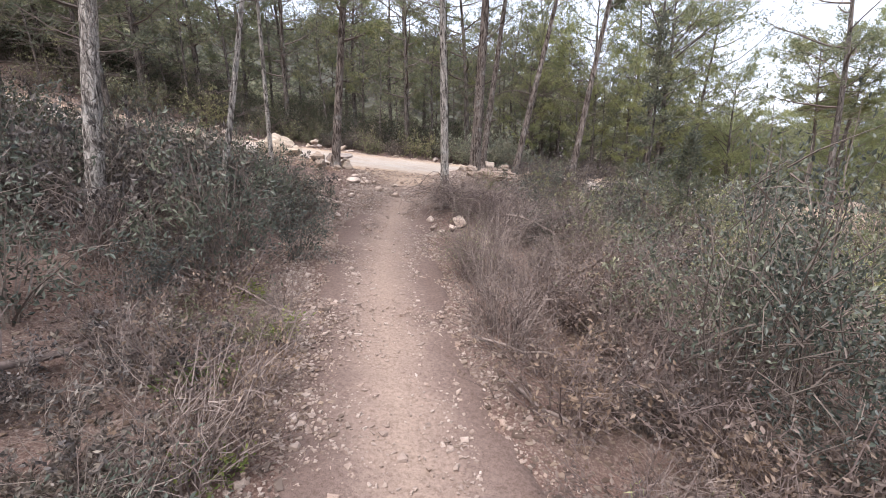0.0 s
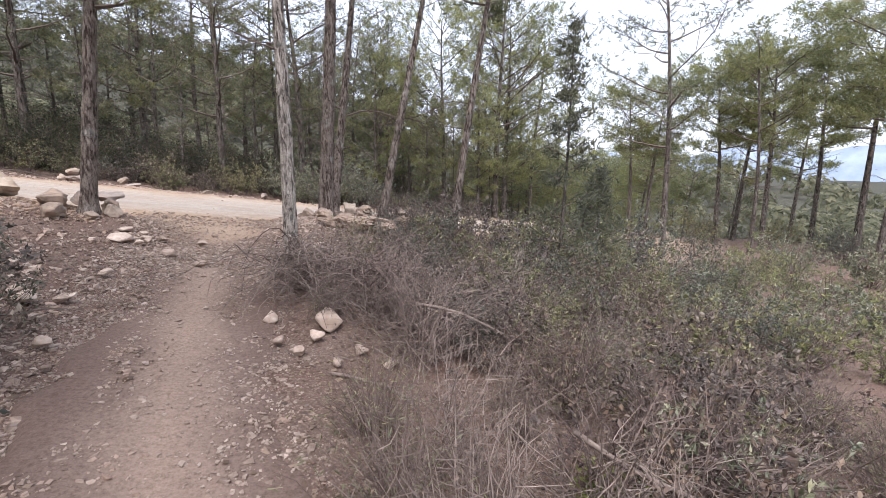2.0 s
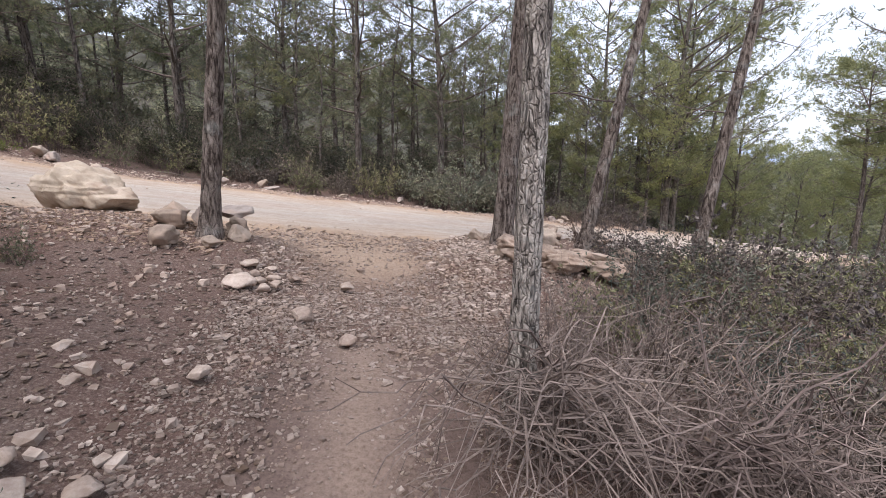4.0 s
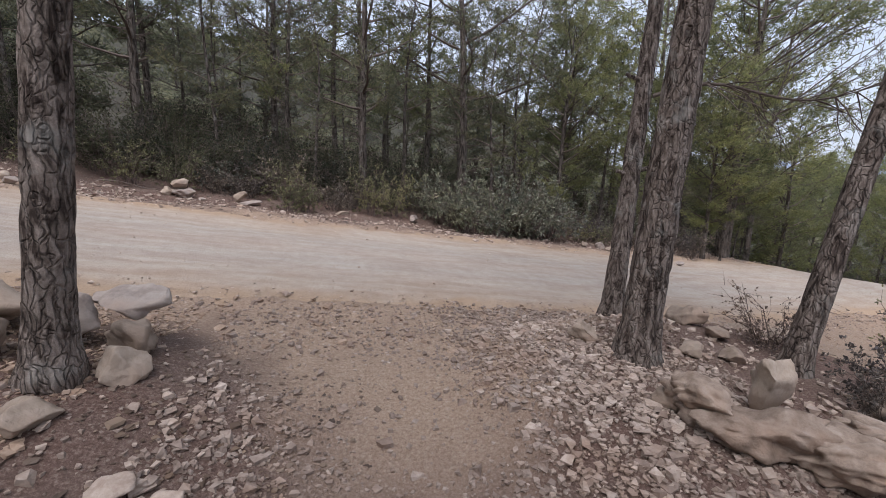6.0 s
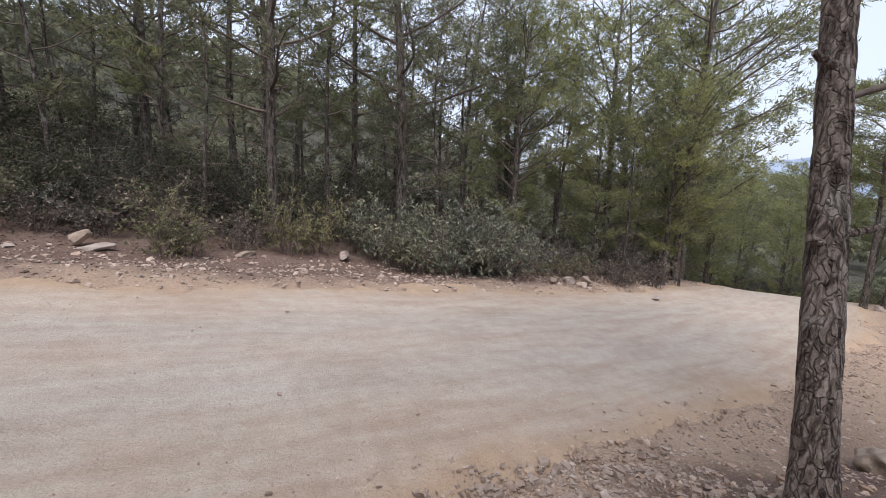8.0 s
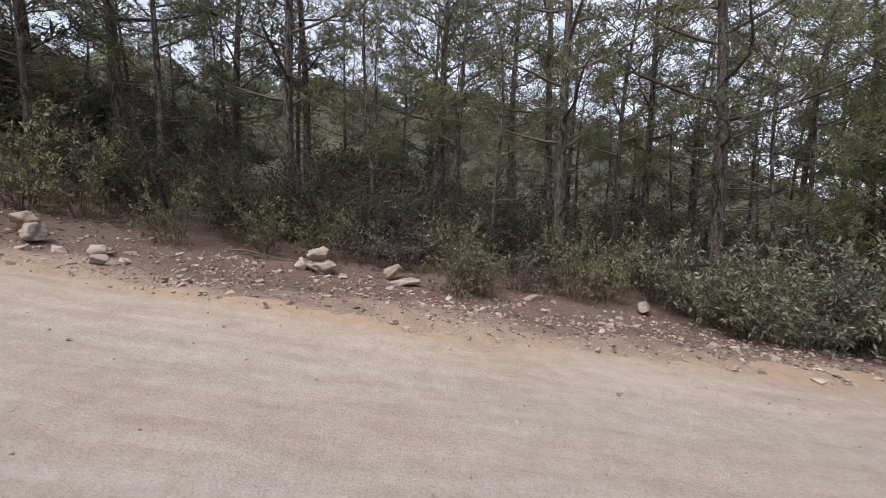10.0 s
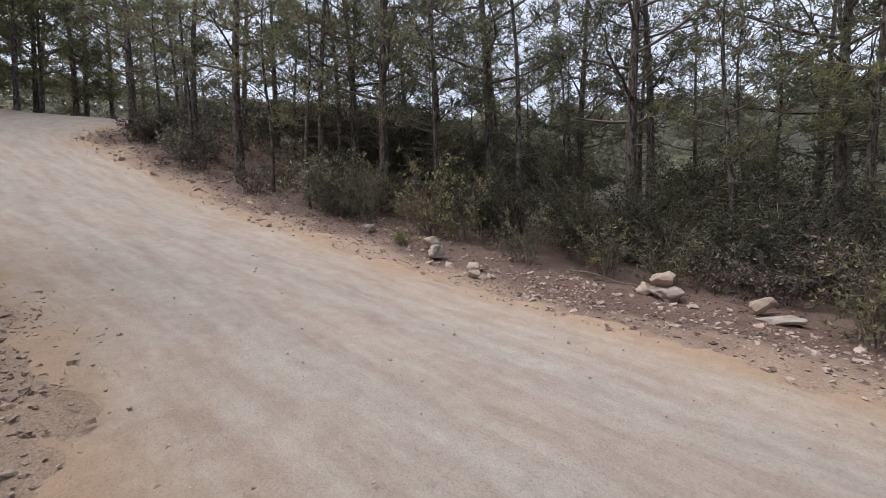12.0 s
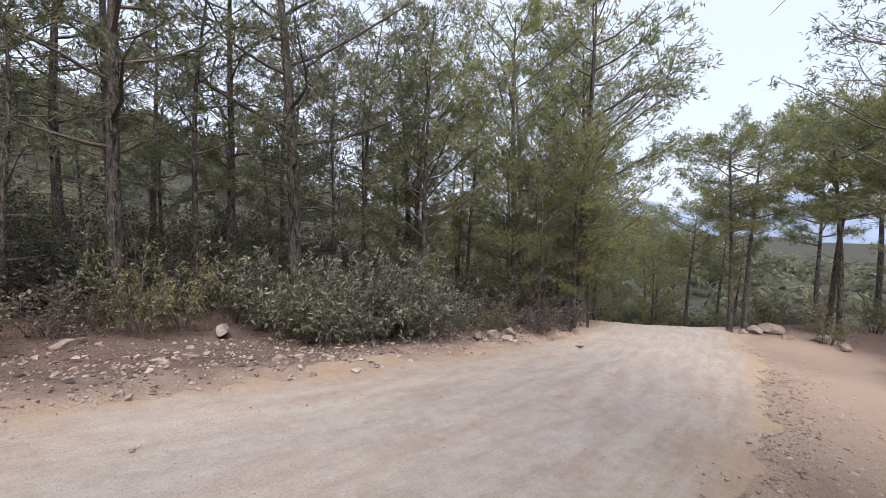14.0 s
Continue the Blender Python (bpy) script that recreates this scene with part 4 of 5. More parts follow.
# just behind the far verge
wood += [
    (0, -1.5, 20.7, 10, 1.0), (0, 1.3, 21.0, 80, 1.12), (1, -3.6, 21.3, 140, 1.0), (2, 0.3, 22.6, 200, 0.95), (3, 2.9, 21.4, 0, 1.0), (1, 4.6, 22.0, 60, 1.05),
    (4, 7.4, 21.3, 0, 1.15), (4, 9.9, 21.0, 130, 1.42), (2, 5.6, 24.0, 30, 1.0), (3, 7.6, 20.6, 200, 0.75), (4, 5.2, 23.0, 220, 0.85),
    (0, -6.8, 20.2, 20, 1.0), (1, -8.8, 19.2, 250, 1.0), (3, -5.3, 20.8, 300, 1.0), (3, -9.8, 17.6, 90, 1.0), (0, -11.2, 17.2, 70, 1.0), (1, -12.6, 16.2, 180, 1.1),
]
wood += [
    (3, -13.4, 15.2, 30, 0.9), (0, -15.0, 14.8, 60, 1.05), (2, -17.0, 14.0, 10, 1.0), (1, -14.2, 17.4, 310, 1.0), (0, -10.4, 19.8, 140, 1.1), (3, -18.5, 13.2, 100, 0.9),
    (2, -7.6, 22.2, 200, 1.05), (0, -4.4, 23.2, 270, 1.0), (2, -2.6, 24.4, 0, 1.1), (1, 1.9, 24.6, 20, 1.0), (3, 3.6, 25.4, 20, 1.1),
]
# beyond the bend on the east
wood += [
    (5, 17.0, 19.8, 200, 0.8), (5, 18.0, 19.7, 20, 0.85), (5, 20.2, 17.4, 150, 0.95), (5, 21.5, 16.0, 90, 1.05), (4, 13.5, 25.5, 0, 0.8), (4, 16.5, 27.5, 80, 0.8),
    (2, 19.5, 15.2, 40, 1.0), (5, 23.0, 18.5, 300, 1.0), (4, 18.8, 28.5, 120, 0.9), (5, 22, 24, 10, 0.8), (0, 11.5, 25.5, 0, 0.9), (3, 13.0, 24.0, 60, 0.7),
]
# below the path on the east
wood += [
    (2, 12.9, 14.0, 30, 1.15), (5, 21.0, 11.5, 0, 1.15), (5, 25.0, 14.0, 70, 1.25), (5, 29.5, 18.3, 200, 1.2), (5, 27.0, 9.0, 120, 1.2), (5, 34.0, 22.0, 40, 1.3),
    (5, 33.0, 13.0, 260, 1.3),
]
# west of the path and along the near edge of the road
wood += [
    (1, -9.45, 9.5, 0, 1.05), (0, -6.6, 8.6, 60, 1.0), (0, -9.2, 7.4, 150, 1.05), (3, -5.0, 6.4, 20, 0.9), (2, -12.4, 7.2, 80, 1.0), (1, -15.2, 6.2, 10, 1.0),
    (2, -18.4, 5.2, 50, 1.0), (3, -21.6, 6.8, 0, 1.1), (1, -7.8, 4.6, 110, 1.0), (2, -11.0, 3.6, 220, 1.0), (3, -4.4, 1.2, 200, 0.9), (1, -6.4, 0.6, 20, 1.0),
    (0, -14.0, 1.6, 90, 1.0), (2, -9.0, -1.6, 0, 1.0), (4, -24.5, 9.2, 0, 1.0), (4, -28.0, 12.0, 40, 1.1),
]
wood += [
    (0, -21.8, 5.4, 20, 1.0), (2, -23.4, 7.4, 70, 1.0), (1, -25.4, 9.8, 120, 1.0), (6, -27.0, 8.0, 0, 1.1), (6, -25.0, 4.6, 60, 1.1), (6, -30.0, 11.0, 200, 1.2),
    (6, -29.0, 5.0, 90, 1.2), (6, -31.5, 15.5, 10, 1.1), (0, -20.4, 12.6, 150, 1.0), (3, -21.6, 14.0, 33, 1.1), (6, -22.0, 16.5, 88, 1.1), (6, -18.5, 16.8, 12, 1.0),
    (6, -15.8, 18.5, 140, 1.0), (6, -12.6, 19.8, 210, 1.0), (3, -16.4, 13.8, 61, 1.0), (3, -11.9, 15.6, 201, 0.95), (0, -13.2, 17.4, 160, 0.95), (6, -9.4, 22.0, 31, 1.0),
]
wood += [
    (4, 13.2, 27.5, 0, 0.75), (4, 15.6, 29.5, 80, 0.85), (5, 18.2, 31.0, 20, 0.75), (4, 21.0, 30.5, 150, 0.85), (4, 24.0, 27.0, 220, 0.85), (5, 26.5, 24.5, 10, 0.8),
    (4, 12.0, 30.0, 70, 0.9), (6, 15.0, 34.0, 0, 0.9), (6, 20.0, 35.0, 50, 0.9), (6, 25.0, 33.0, 100, 0.9), (4, 28.0, 29.0, 10, 0.9), (6, 3.0, 28.0, 0, 1.0), (6, -1.0, 27.5, 80, 1.0), (6, 6.8, 27.0, 160, 0.95),
    (4, 12.0, 23.7, 40, 1.25), (2, 10.8, 24.4, 10, 1.25), (2, 14.2, 24.6, 300, 1.3), (2, -1.6, 23.3, 30, 1.1),
]
wood += [
    (6, -26.5, 10.8, 0, 1.1), (6, -24.4, 7.0, 60, 1.1), (6, -33.0, 9.0, 100, 1.3), (6, -34.5, 13.5, 200, 1.3), (6, -29.0, 2.5, 150, 1.3), (0, -22.6, 3.6, 40, 1.1), (6, -36.0, 5.0, 10, 1.3),
    (4, 17.0, 25.8, 0, 1.2), (4, 15.6, 27.4, 200, 1.2), (5, 22.5, 31.5, 90, 0.95), (4, 26.0, 31.0, 40, 1.0), (5, 29.5, 33.0, 0, 1.0), (4, 32.0, 30.0, 10, 1.0), (4, 30.5, 36.5, 70, 1.1), (5, 35.0, 34.0, 120, 1.1),
]
wood += [
    (4, 23.0, 37.0, 70, 1.1), (4, 18.0, 37.5, 170, 1.1), (4, 27.5, 41.0, 20, 1.2), (4, 36.0, 40.0, 50, 1.2), (6, 33.0, 44.0, 0, 1.2), (6, 40.0, 36.0, 0, 1.2),
    (6, -5.4, 26.0, 20, 1.0), (4, 4.2, 20.9, 100, 0.8),
]
# green saplings and full crowns along the bend
wood += [
    (4, -23.2, 5.6, 30, 1.1), (4, -26.0, 12.8, 130, 1.2), (4, -21.4, 4.4, 70, 1.0), (4, -27.6, 9.4, 10, 1.2),
    (4, 6.3, 20.3, 10, 0.62), (4, 8.6, 20.2, 60, 0.7), (4, 10.9, 22.0, 200, 1.3), (3, 6.9, 19.9, 20, 0.6), (3, 8.2, 20.9, 120, 0.7), (3, 9.2, 20.2, 240, 0.65), (1, 5.7, 21.2, 80, 0.8),
    (1, -0.4, 21.6, 30, 0.9), (3, -2.7, 20.4, 140, 0.85), (3, 2.1, 20.8, 260, 0.9),
]
# deeper woods
wr = np.random.default_rng(77)
spots = [(q[1], q[2]) for q in wood]
tries = 0
while len(wood) < 176 and tries < 6000:
    tries += 1
    x, y = wr.uniform(-42, 40), wr.uniform(-14, 52)
    if off_line(x, y, ROAD_LINE)[0] < 5.5 or off_line(x, y, PATH_LINE)[0] < 6.5:
        continue
    if -4 < x < 13 and y < 17:
        continue
    if x > 9 and y < 22 and wr.random() < 0.75:
        continue
    if min((x - a) ** 2 + (y - c) ** 2 for a, c in spots) < 2.6 ** 2:
        continue
    spots.append((x, y))
    deep = off_line(x, y, ROAD_LINE)[0] > 10
    wood.append((6 if deep and wr.random() < 0.4 else int(wr.choice([0, 1, 2, 3, 2])) if x < 12 else int(wr.choice([4, 5, 6])), x, y, float(wr.uniform(0, 360)), float(wr.uniform(0.85, 1.2))))
# slender pines crowding behind the far verge
while len(wood) < 206 and tries < 16000:
    tries += 1
    x, d = wr.uniform(-18, 9), wr.uniform(6.0, 12)
    y = 15.0 + 0.27 * x + d
    if off_line(x, y, ROAD_LINE)[0] < 5.2 or min((x - a) ** 2 + (y - c) ** 2 for a, c in spots) < 1.35 ** 2:
        continue
    spots.append((x, y))
    wood.append((int(wr.choice([1, 3, 3])), x, y, float(wr.uniform(0, 360)), float(wr.uniform(0.65, 1.05))))
plant_all(wood)


# ---- woods on the hills beyond ----
b = Build()
hr = np.random.default_rng(31)
for q in range(1000):
    az, rr = hr.uniform(-0.9, 3.9), hr.uniform(62, 230)
    cx, cy = rr * np.cos(az), 12 + rr * np.sin(az)
    n = 70
    d = unit(hr.normal(size=(n, 3)))
    d[:, 2] = np.abs(d[:, 2])
    R = hr.uniform(1.6, 3.2) * (0.7 + rr / 160)
    p = np.array([cx, cy, float(height(cx, cy)) + R * 0.5]) + d * R * np.array([1, 1, 1.1]) * hr.uniform(0.75, 1.05, (n, 1))
    u = unit(np.cross(d, hr.normal(size=(n, 3)))) * R * 0.17
    w = np.cross(d, u)
    V = np.stack([p - u - w * 0.6, p + u - w * 0.6, p + w], 1).reshape(-1, 3)
    b.add(V, tris=np.arange(n * 3).reshape(-1, 3))
for q in range(620):
    az, rr = hr.uniform(0.3, 3.6), hr.uniform(24, 64)
    cx, cy = rr * np.cos(az), 12 + rr * np.sin(az)
    if off_line(cx, cy, ROAD_LINE)[0] < 9:
        continue
    n = 190
    d = unit(hr.normal(size=(n, 3)))
    d[:, 2] = np.abs(d[:, 2])
    R = hr.uniform(0.9, 1.7)
    p = np.array([cx, cy, float(height(cx, cy)) + R * 0.3]) + d * R * np.array([1.2, 1.2, 1.2]) * hr.uniform(0.55, 1.1, (n, 1))
    u = unit(np.cross(d, hr.normal(size=(n, 3)))) * R * hr.uniform(0.05, 0.11, (n, 1))
    w = np.cross(d, u) * 1.5
    b.add(np.stack([p - u - w * 0.6, p + u - w * 0.6, p + w], 1).reshape(-1, 3), tris=np.arange(n * 3).reshape(-1, 3))
tagged(new("far_woods", b.mesh("far_woods", NEEDLES_DARK)), "dark pine woods covering the hills beyond", "woods", kind="stuff")


# ---- shrubs ----
def shrub(seed, h, spread, stems, subs, leaves, leaf, leaf_mat, twig_mat, label, name="shrub", lean=0.5, narrow=0.42, kinds="shrub", rough=0.05, thick=0.008, tips=False, low=0.0):
    r = np.random.default_rng(seed)
    root = tagged(new(name), label, kinds)
    b = Build()
    P, D = [], []
    for q in range(stems):
        az = r.uniform(0, 6.28)
        out = spread * np.sqrt(r.random())
        top = np.array([np.cos(az) * out, np.sin(az) * out, h * r.uniform(0.55, 1.0) * (1 - 0.35 * (out / spread) ** 2)])
        o = np.array([np.cos(az), np.sin(az), 0]) * r.uniform(0, 0.3) * spread
        o[2] = -0.05
        e = np.linspace(0, 1, 6)
        mid = np.stack([e ** (1 + lean), e ** (1 + lean), e ** 0.85], 1)
        l = o + (top - o) * mid + np.cumsum(r.normal(size=(6, 3)), 0) * rough * h * e[:, None] * 0.6
        tube(b, l[[0, 1, 3, 5]], (thick * r.uniform(0.6, 1.3) * (1 - 0.75 * e))[[0, 1, 3, 5]], 3)
        for m in range(subs):
            f = r.uniform(0.2, 1.0)
            o2 = np.array([np.interp(f, e, l[:, c]) for c in range(3)])
            d = unit(r.normal(size=3) + np.array([np.cos(az), np.sin(az), 0.7])) * r.uniform(0.12, 0.34) * h
            l2 = o2 + np.linspace(0, 1, 4)[:, None] * d + np.cumsum(r.normal(size=(4, 3)), 0) * 0.02 * h
            tube(b, l2[[0, 1, 3]], thick * 0.45 * np.array([1, 0.7, 0.3]), 3)
            P.append(l2[1:])
            D.append(np.repeat(unit(d)[None], 3, 0))
    tagged(part("branchwork", b, twig_mat, root), kind="stuff")
    if leaves:
        P, D = np.vstack(P), np.vstack(D)
        D, P = D[P[:, 2] >= low * h], P[P[:, 2] >= low * h]
        k = 2 + 3 * r.integers(0, len(P) // 3, leaves) - (r.random(leaves) < 0.3) if tips else r.integers(0, len(P), leaves)
        p = P[k] + r.normal(size=(leaves, 3)) * (0.012 if tips else 0.035) * h
        p[:, 2] = np.abs(p[:, 2])
        d = unit(D[k] * (0.7 if tips else 1.0) + r.normal(size=(leaves, 3)) * 0.8)
        w = unit(np.cross(d, r.normal(size=(leaves, 3))))
        s = leaf * r.uniform(0.6, 1.3, (leaves, 1))
        n = np.cross(d, w)
        V = np.stack([p, p + d * s * 0.5 + w * s * narrow * 0.5 + n * s * 0.08, p + d * s, p + d * s * 0.5 - w * s * narrow * 0.5 + n * s * 0.08], 1)
        c = Build()
        c.add(V.reshape(-1, 3), quads=np.arange(leaves * 4).reshape(-1, 4))
        tagged(part("foliage", c, leaf_mat, root), kind="stuff")
    return root


SHRUBS = {
    "mastic": shrub(501, 1.0, 0.66, 24, 9, 3000, 0.056, MASTIC, TWIG, "dense grey-green mastic shrub", tips=True, narrow=0.36, rough=0.08),
    "mastic_b": shrub(502, 1.0, 0.7, 18, 8, 2200, 0.042, LENTISK, TWIG_DARK, "dark grey-green evergreen shrub"),
    "olive": shrub(503, 1.0, 0.55, 17, 8, 1500, 0.055, OLIVE, TWIG, "sparse olive green shrub", tips=True, narrow=0.36, rough=0.08),
    "dry": shrub(504, 1.0, 0.65, 30, 11, 260, 0.03, DRY, TWIG_PALE, "dry leafless brush of pale brown twigs", "dry_brush", rough=0.09),
    "dry_b": shrub(505, 1.0, 0.75, 24, 9, 900, 0.046, DRY, TWIG, "tangled brown brush with withered leaves", "dry_brush", rough=0.11, tips=True, narrow=0.5),
    "broom": shrub(506, 1.0, 0.42, 70, 5, 700, 0.06, OLIVE, TWIG, "upright olive-brown broom bush", lean=0.2, narrow=0.12, rough=0.03, thick=0.005),
    "heath": shrub(507, 1.0, 0.6, 18, 9, 1700, 0.05, MAUVE, TWIG_DARK, "low mauve-brown rockrose bush", "rockrose_bush", rough=0.09, tips=True, narrow=0.5),
}
SHRUBS["lentisk"] = shrub(509, 1.0, 0.62, 22, 12, 3200, 0.024, LENTISK, TWIG_DARK, "tall leafy mastic bush with dark leaflets", rough=0.1, low=0.45, narrow=0.5)
SHRUBS["weed"] = shrub(510, 1.0, 0.6, 16, 7, 420, 0.11, WEED, TWIG, "small fresh green plant at the wayside", "green_plant", narrow=0.5, kinds="plant")
SHRUBS["meadow"] = shrub(512, 1.0, 0.7, 24, 7, 1500, 0.06, FRESH, TWIG, "loose pale green scrub below the path", tips=True, narrow=0.3)
SHRUBS["thicket"] = shrub(508, 1.0, 0.75, 16, 8, 3200, 0.034, GLOOM, TWIG_DARK, "dense thicket under the pines, their shade put into its leaf colour", "thicket")
beds = {k: [] for k in SHRUBS}
sr = np.random.default_rng(99)


def bed(kind, x, y, s, sz=None):
    beds[kind].append((x, y, s, sz or s, sr.uniform(0, 360)))


def fill(n, x0, x1, y0, y1, kinds, lo, hi, clear=0.55, gap=0.35, road=2.6, tall=1.0):
    got, guard = [], 0
    while len(got) < n and guard < n * 40:
        guard += 1
        x, y, s = sr.uniform(x0, x1), sr.uniform(y0, y1), sr.uniform(lo, hi)
        if off_line(x, y, PATH_LINE)[0] < clear + 0.5 * s or off_line(x, y, ROAD_LINE)[0] < road + 0.5 * s:
            continue
        if any((x - a) ** 2 + (y - c) ** 2 < (gap * (s + q)) ** 2 for a, c, q in got):
            continue
        got.append((x, y, s))
        bed(str(sr.choice(kinds)), x, y, s, s * tall * sr.uniform(0.85, 1.15))


# left of the path
fill(44, -4.6, -0.95, -0.6, 5.6, ["heath", "heath", "dry_b", "mastic_b", "dry"], 0.55, 1.0, 0.5)
fill(10, -4.8, -1.9, 5.2, 6.3, ["heath", "dry_b", "mastic_b"], 0.6, 0.95, 0.85)
fill(9, -5.2, -3.4, 6.2, 8.6, ["heath", "dry_b"], 0.5, 0.8, 0.85)
fill(16, -9.5, -4.2, 6.0, 9.4, ["heath", "mastic_b", "thicket"], 0.9, 1.3, 1.5, 0.35, 3.4)
fill(26, -12, -4.4, -3, 8.2, ["mastic_b", "heath", "olive", "dry_b"], 0.9, 1.6, 2.0)
fill(10, -2.6, -0.7, -0.8, 3.0, ["dry", "olive", "heath"], 0.3, 0.5, 0.35)
fill(22, -4.4, -1.6, 3.2, 6.0, ["heath", "mastic_b", "heath"], 0.75, 1.1, 0.9, 0.22, 2.6, 1.2)
# right of the path
fill(22, 0.55, 3.2, 0.2, 3.2, ["dry_b", "dry", "heath", "dry_b"], 0.45, 0.75, 0.6, 0.3)
fill(20, 1.6, 5.2, 4.2, 9.0, ["dry_b", "heath", "broom", "olive"], 0.7, 1.05, 1.1, 0.3)
fill(22, 1.2, 4.2, 3.0, 7.4, ["dry_b", "dry", "broom", "heath"], 0.6, 0.95, 0.9, 0.3)
fill(18, -3.0, -0.6, 0.3, 3.2, ["dry_b", "dry", "heath", "dry"], 0.3, 0.55, 0.5, 0.3)
fill(26, 0.3, 2.2, -0.5, 6.6, ["dry", "dry_b", "broom", "dry"], 0.45, 0.85, 0.55)
fill(34, 1.9, 6.5, -1.5, 9.5, ["dry_b", "broom", "mastic", "olive", "mastic_b", "dry"], 0.7, 1.15, 1.4)
fill(46, 4.8, 14, 1, 11.5, ["meadow", "meadow", "olive", "mastic"], 0.9, 1.6, 4, 0.3)
for x, y, s, sz in ((1.85, 1.95, 1.2, 1.85), (2.5, 2.2, 1.3, 1.95), (2.6, 1.3, 1.4, 1.9), (3.3, 1.8, 1.5, 2.0)):
    bed("lentisk", x, y, s, sz)
for x, y, s, sz in ((1.25, 1.9, 0.9, 0.8), (1.5, 2.7, 0.9, 0.85), (1.1, 3.2, 0.8, 0.8), (1.75, 1.6, 0.9, 0.8), (1.6, 3.6, 0.9, 0.9), (2.1, 1.3, 0.9, 0.8), (2.2, 4.2, 1.0, 0.9)):
    bed("dry_b", x, y, s, sz)
for x, y, s, sz in ((2.3, 8.4, 0.9, 0.9), (2.9, 8.8, 1.0, 0.9), (3.4, 9.2, 1.0, 0.9), (2.7, 9.4, 0.9, 0.8), (3.9, 8.6, 1.0, 1.0), (3.3, 10.0, 0.8, 0.7), (4.3, 9.6, 1.0, 0.9), (2.0, 9.0, 0.7, 0.7)):
    bed("heath" if x > 3 else "dry_b", x, y, s, sz)
for x, y, s, sz in ((0.42, 2.9, 0.5, 0.75), (0.5, 3.7, 0.6, 0.95), (0.65, 4.5, 0.7, 0.8), (0.35, 7.15, 0.75, 0.7), (0.75, 7.4, 0.9, 0.75), (0.15, 7.8, 0.6, 0.6), (0.8, 6.5, 0.85, 0.75),
                    (1.2, 7.2, 0.9, 0.8), (0.6, 8.2, 0.7, 0.7), (1.3, 8.3, 0.9, 0.8), (1.2, 6.0, 0.9, 0.8), (2.0, 7.6, 1.0, 0.8)):
    bed("dry", x, y, s, sz)
for x, y, s, sz in ((1.5, 8.9, 0.8, 0.9), (1.0, 8.5, 0.6, 0.8), (2.2, 8.8, 0.9, 0.9), (2.6, 9.6, 0.8, 0.8)):
    bed("olive" if x < 1.4 else "mastic_b", x, y, s, sz)
# behind the far verge
for x, y, s, sz in ((1.2, 19.3, 1.4, 1.5), (1.95, 19.05, 1.5, 1.6), (2.7, 19.15, 1.5, 1.65), (3.4, 19.4, 1.4, 1.4), (2.3, 19.8, 1.7, 1.9), (0.7, 19.9, 1.4, 1.6), (3.1, 20.1, 1.6, 1.7)):
    bed("mastic", x, y, s, sz)
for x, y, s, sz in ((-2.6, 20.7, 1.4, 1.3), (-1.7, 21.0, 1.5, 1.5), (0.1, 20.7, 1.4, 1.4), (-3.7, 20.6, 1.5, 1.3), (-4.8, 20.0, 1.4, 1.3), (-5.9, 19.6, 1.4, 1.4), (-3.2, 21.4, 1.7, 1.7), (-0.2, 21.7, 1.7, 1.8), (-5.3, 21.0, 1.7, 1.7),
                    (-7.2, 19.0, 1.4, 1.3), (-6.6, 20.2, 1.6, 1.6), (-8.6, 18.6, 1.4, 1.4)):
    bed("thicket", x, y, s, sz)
for x, y, s, sz in ((-3.05, 18.45, 1.0, 1.25), (-2.75, 18.75, 0.8, 0.9), (-1.25, 19.5, 1.15, 1.5), (-0.7, 19.85, 1.0, 1.25), (-6.3, 18.5, 1.1, 1.0), (-5.5, 19.0, 1.0, 1.0), (-7.2, 17.6, 0.9, 1.1), (-9.0, 16.9, 1.3, 1.7), (-8.5, 17.3, 1.1, 1.4),
                    (-10.3, 16.2, 0.9, 1.4), (-11.6, 16.2, 1.1, 1.5), (4.3, 19.6, 0.9, 0.8), (5.0, 19.5, 0.8, 0.7)):
    bed("olive", x, y, s, sz)
for x, y, s, sz in ((-2.2, 19.5, 0.9, 0.8), (-1.9, 19.9, 1.0, 0.9), (-4.2, 19.5, 1.0, 0.9), (4.9, 19.9, 1.0, 0.9), (5.6, 19.5, 0.9, 0.7), (6.3, 19.4, 0.9, 0.7), (7.0, 19.6, 1.0, 0.9), (7.9, 19.7, 1.0, 1.0), (-4.9, 19.2, 0.9, 0.8)):
    bed("heath", x, y, s, sz)
for q in range(90):
    k = sr.integers(20, len(ROAD_LINE) - 60)
    d = unit(np.gradient(ROAD_LINE, axis=0))[k]
    wild = ROAD_LINE[k, 0] < -9 or ROAD_LINE[k, 0] > 7
    o = sr.uniform(3.1, 5.2) if wild else sr.uniform(5.6, 7.5)
    x, y = ROAD_LINE[k, 0] - d[1] * o, ROAD_LINE[k, 1] + d[0] * o
    if min((x - a) ** 2 + (y - c) ** 2 for a, c in ((-5.2, 18.1), (-4.0, 18.5), (-7.9, 16.4), (-2.1, 19.2), (-0.15, 19.9), (4.8, 18.8), (-6.9, 16.4))) < 1.2:
        continue
    bed(str(sr.choice(["mastic_b", "thicket", "mastic", "olive", "heath"])), x, y, sr.uniform(0.9, 1.5), sr.uniform(0.9, 1.5))
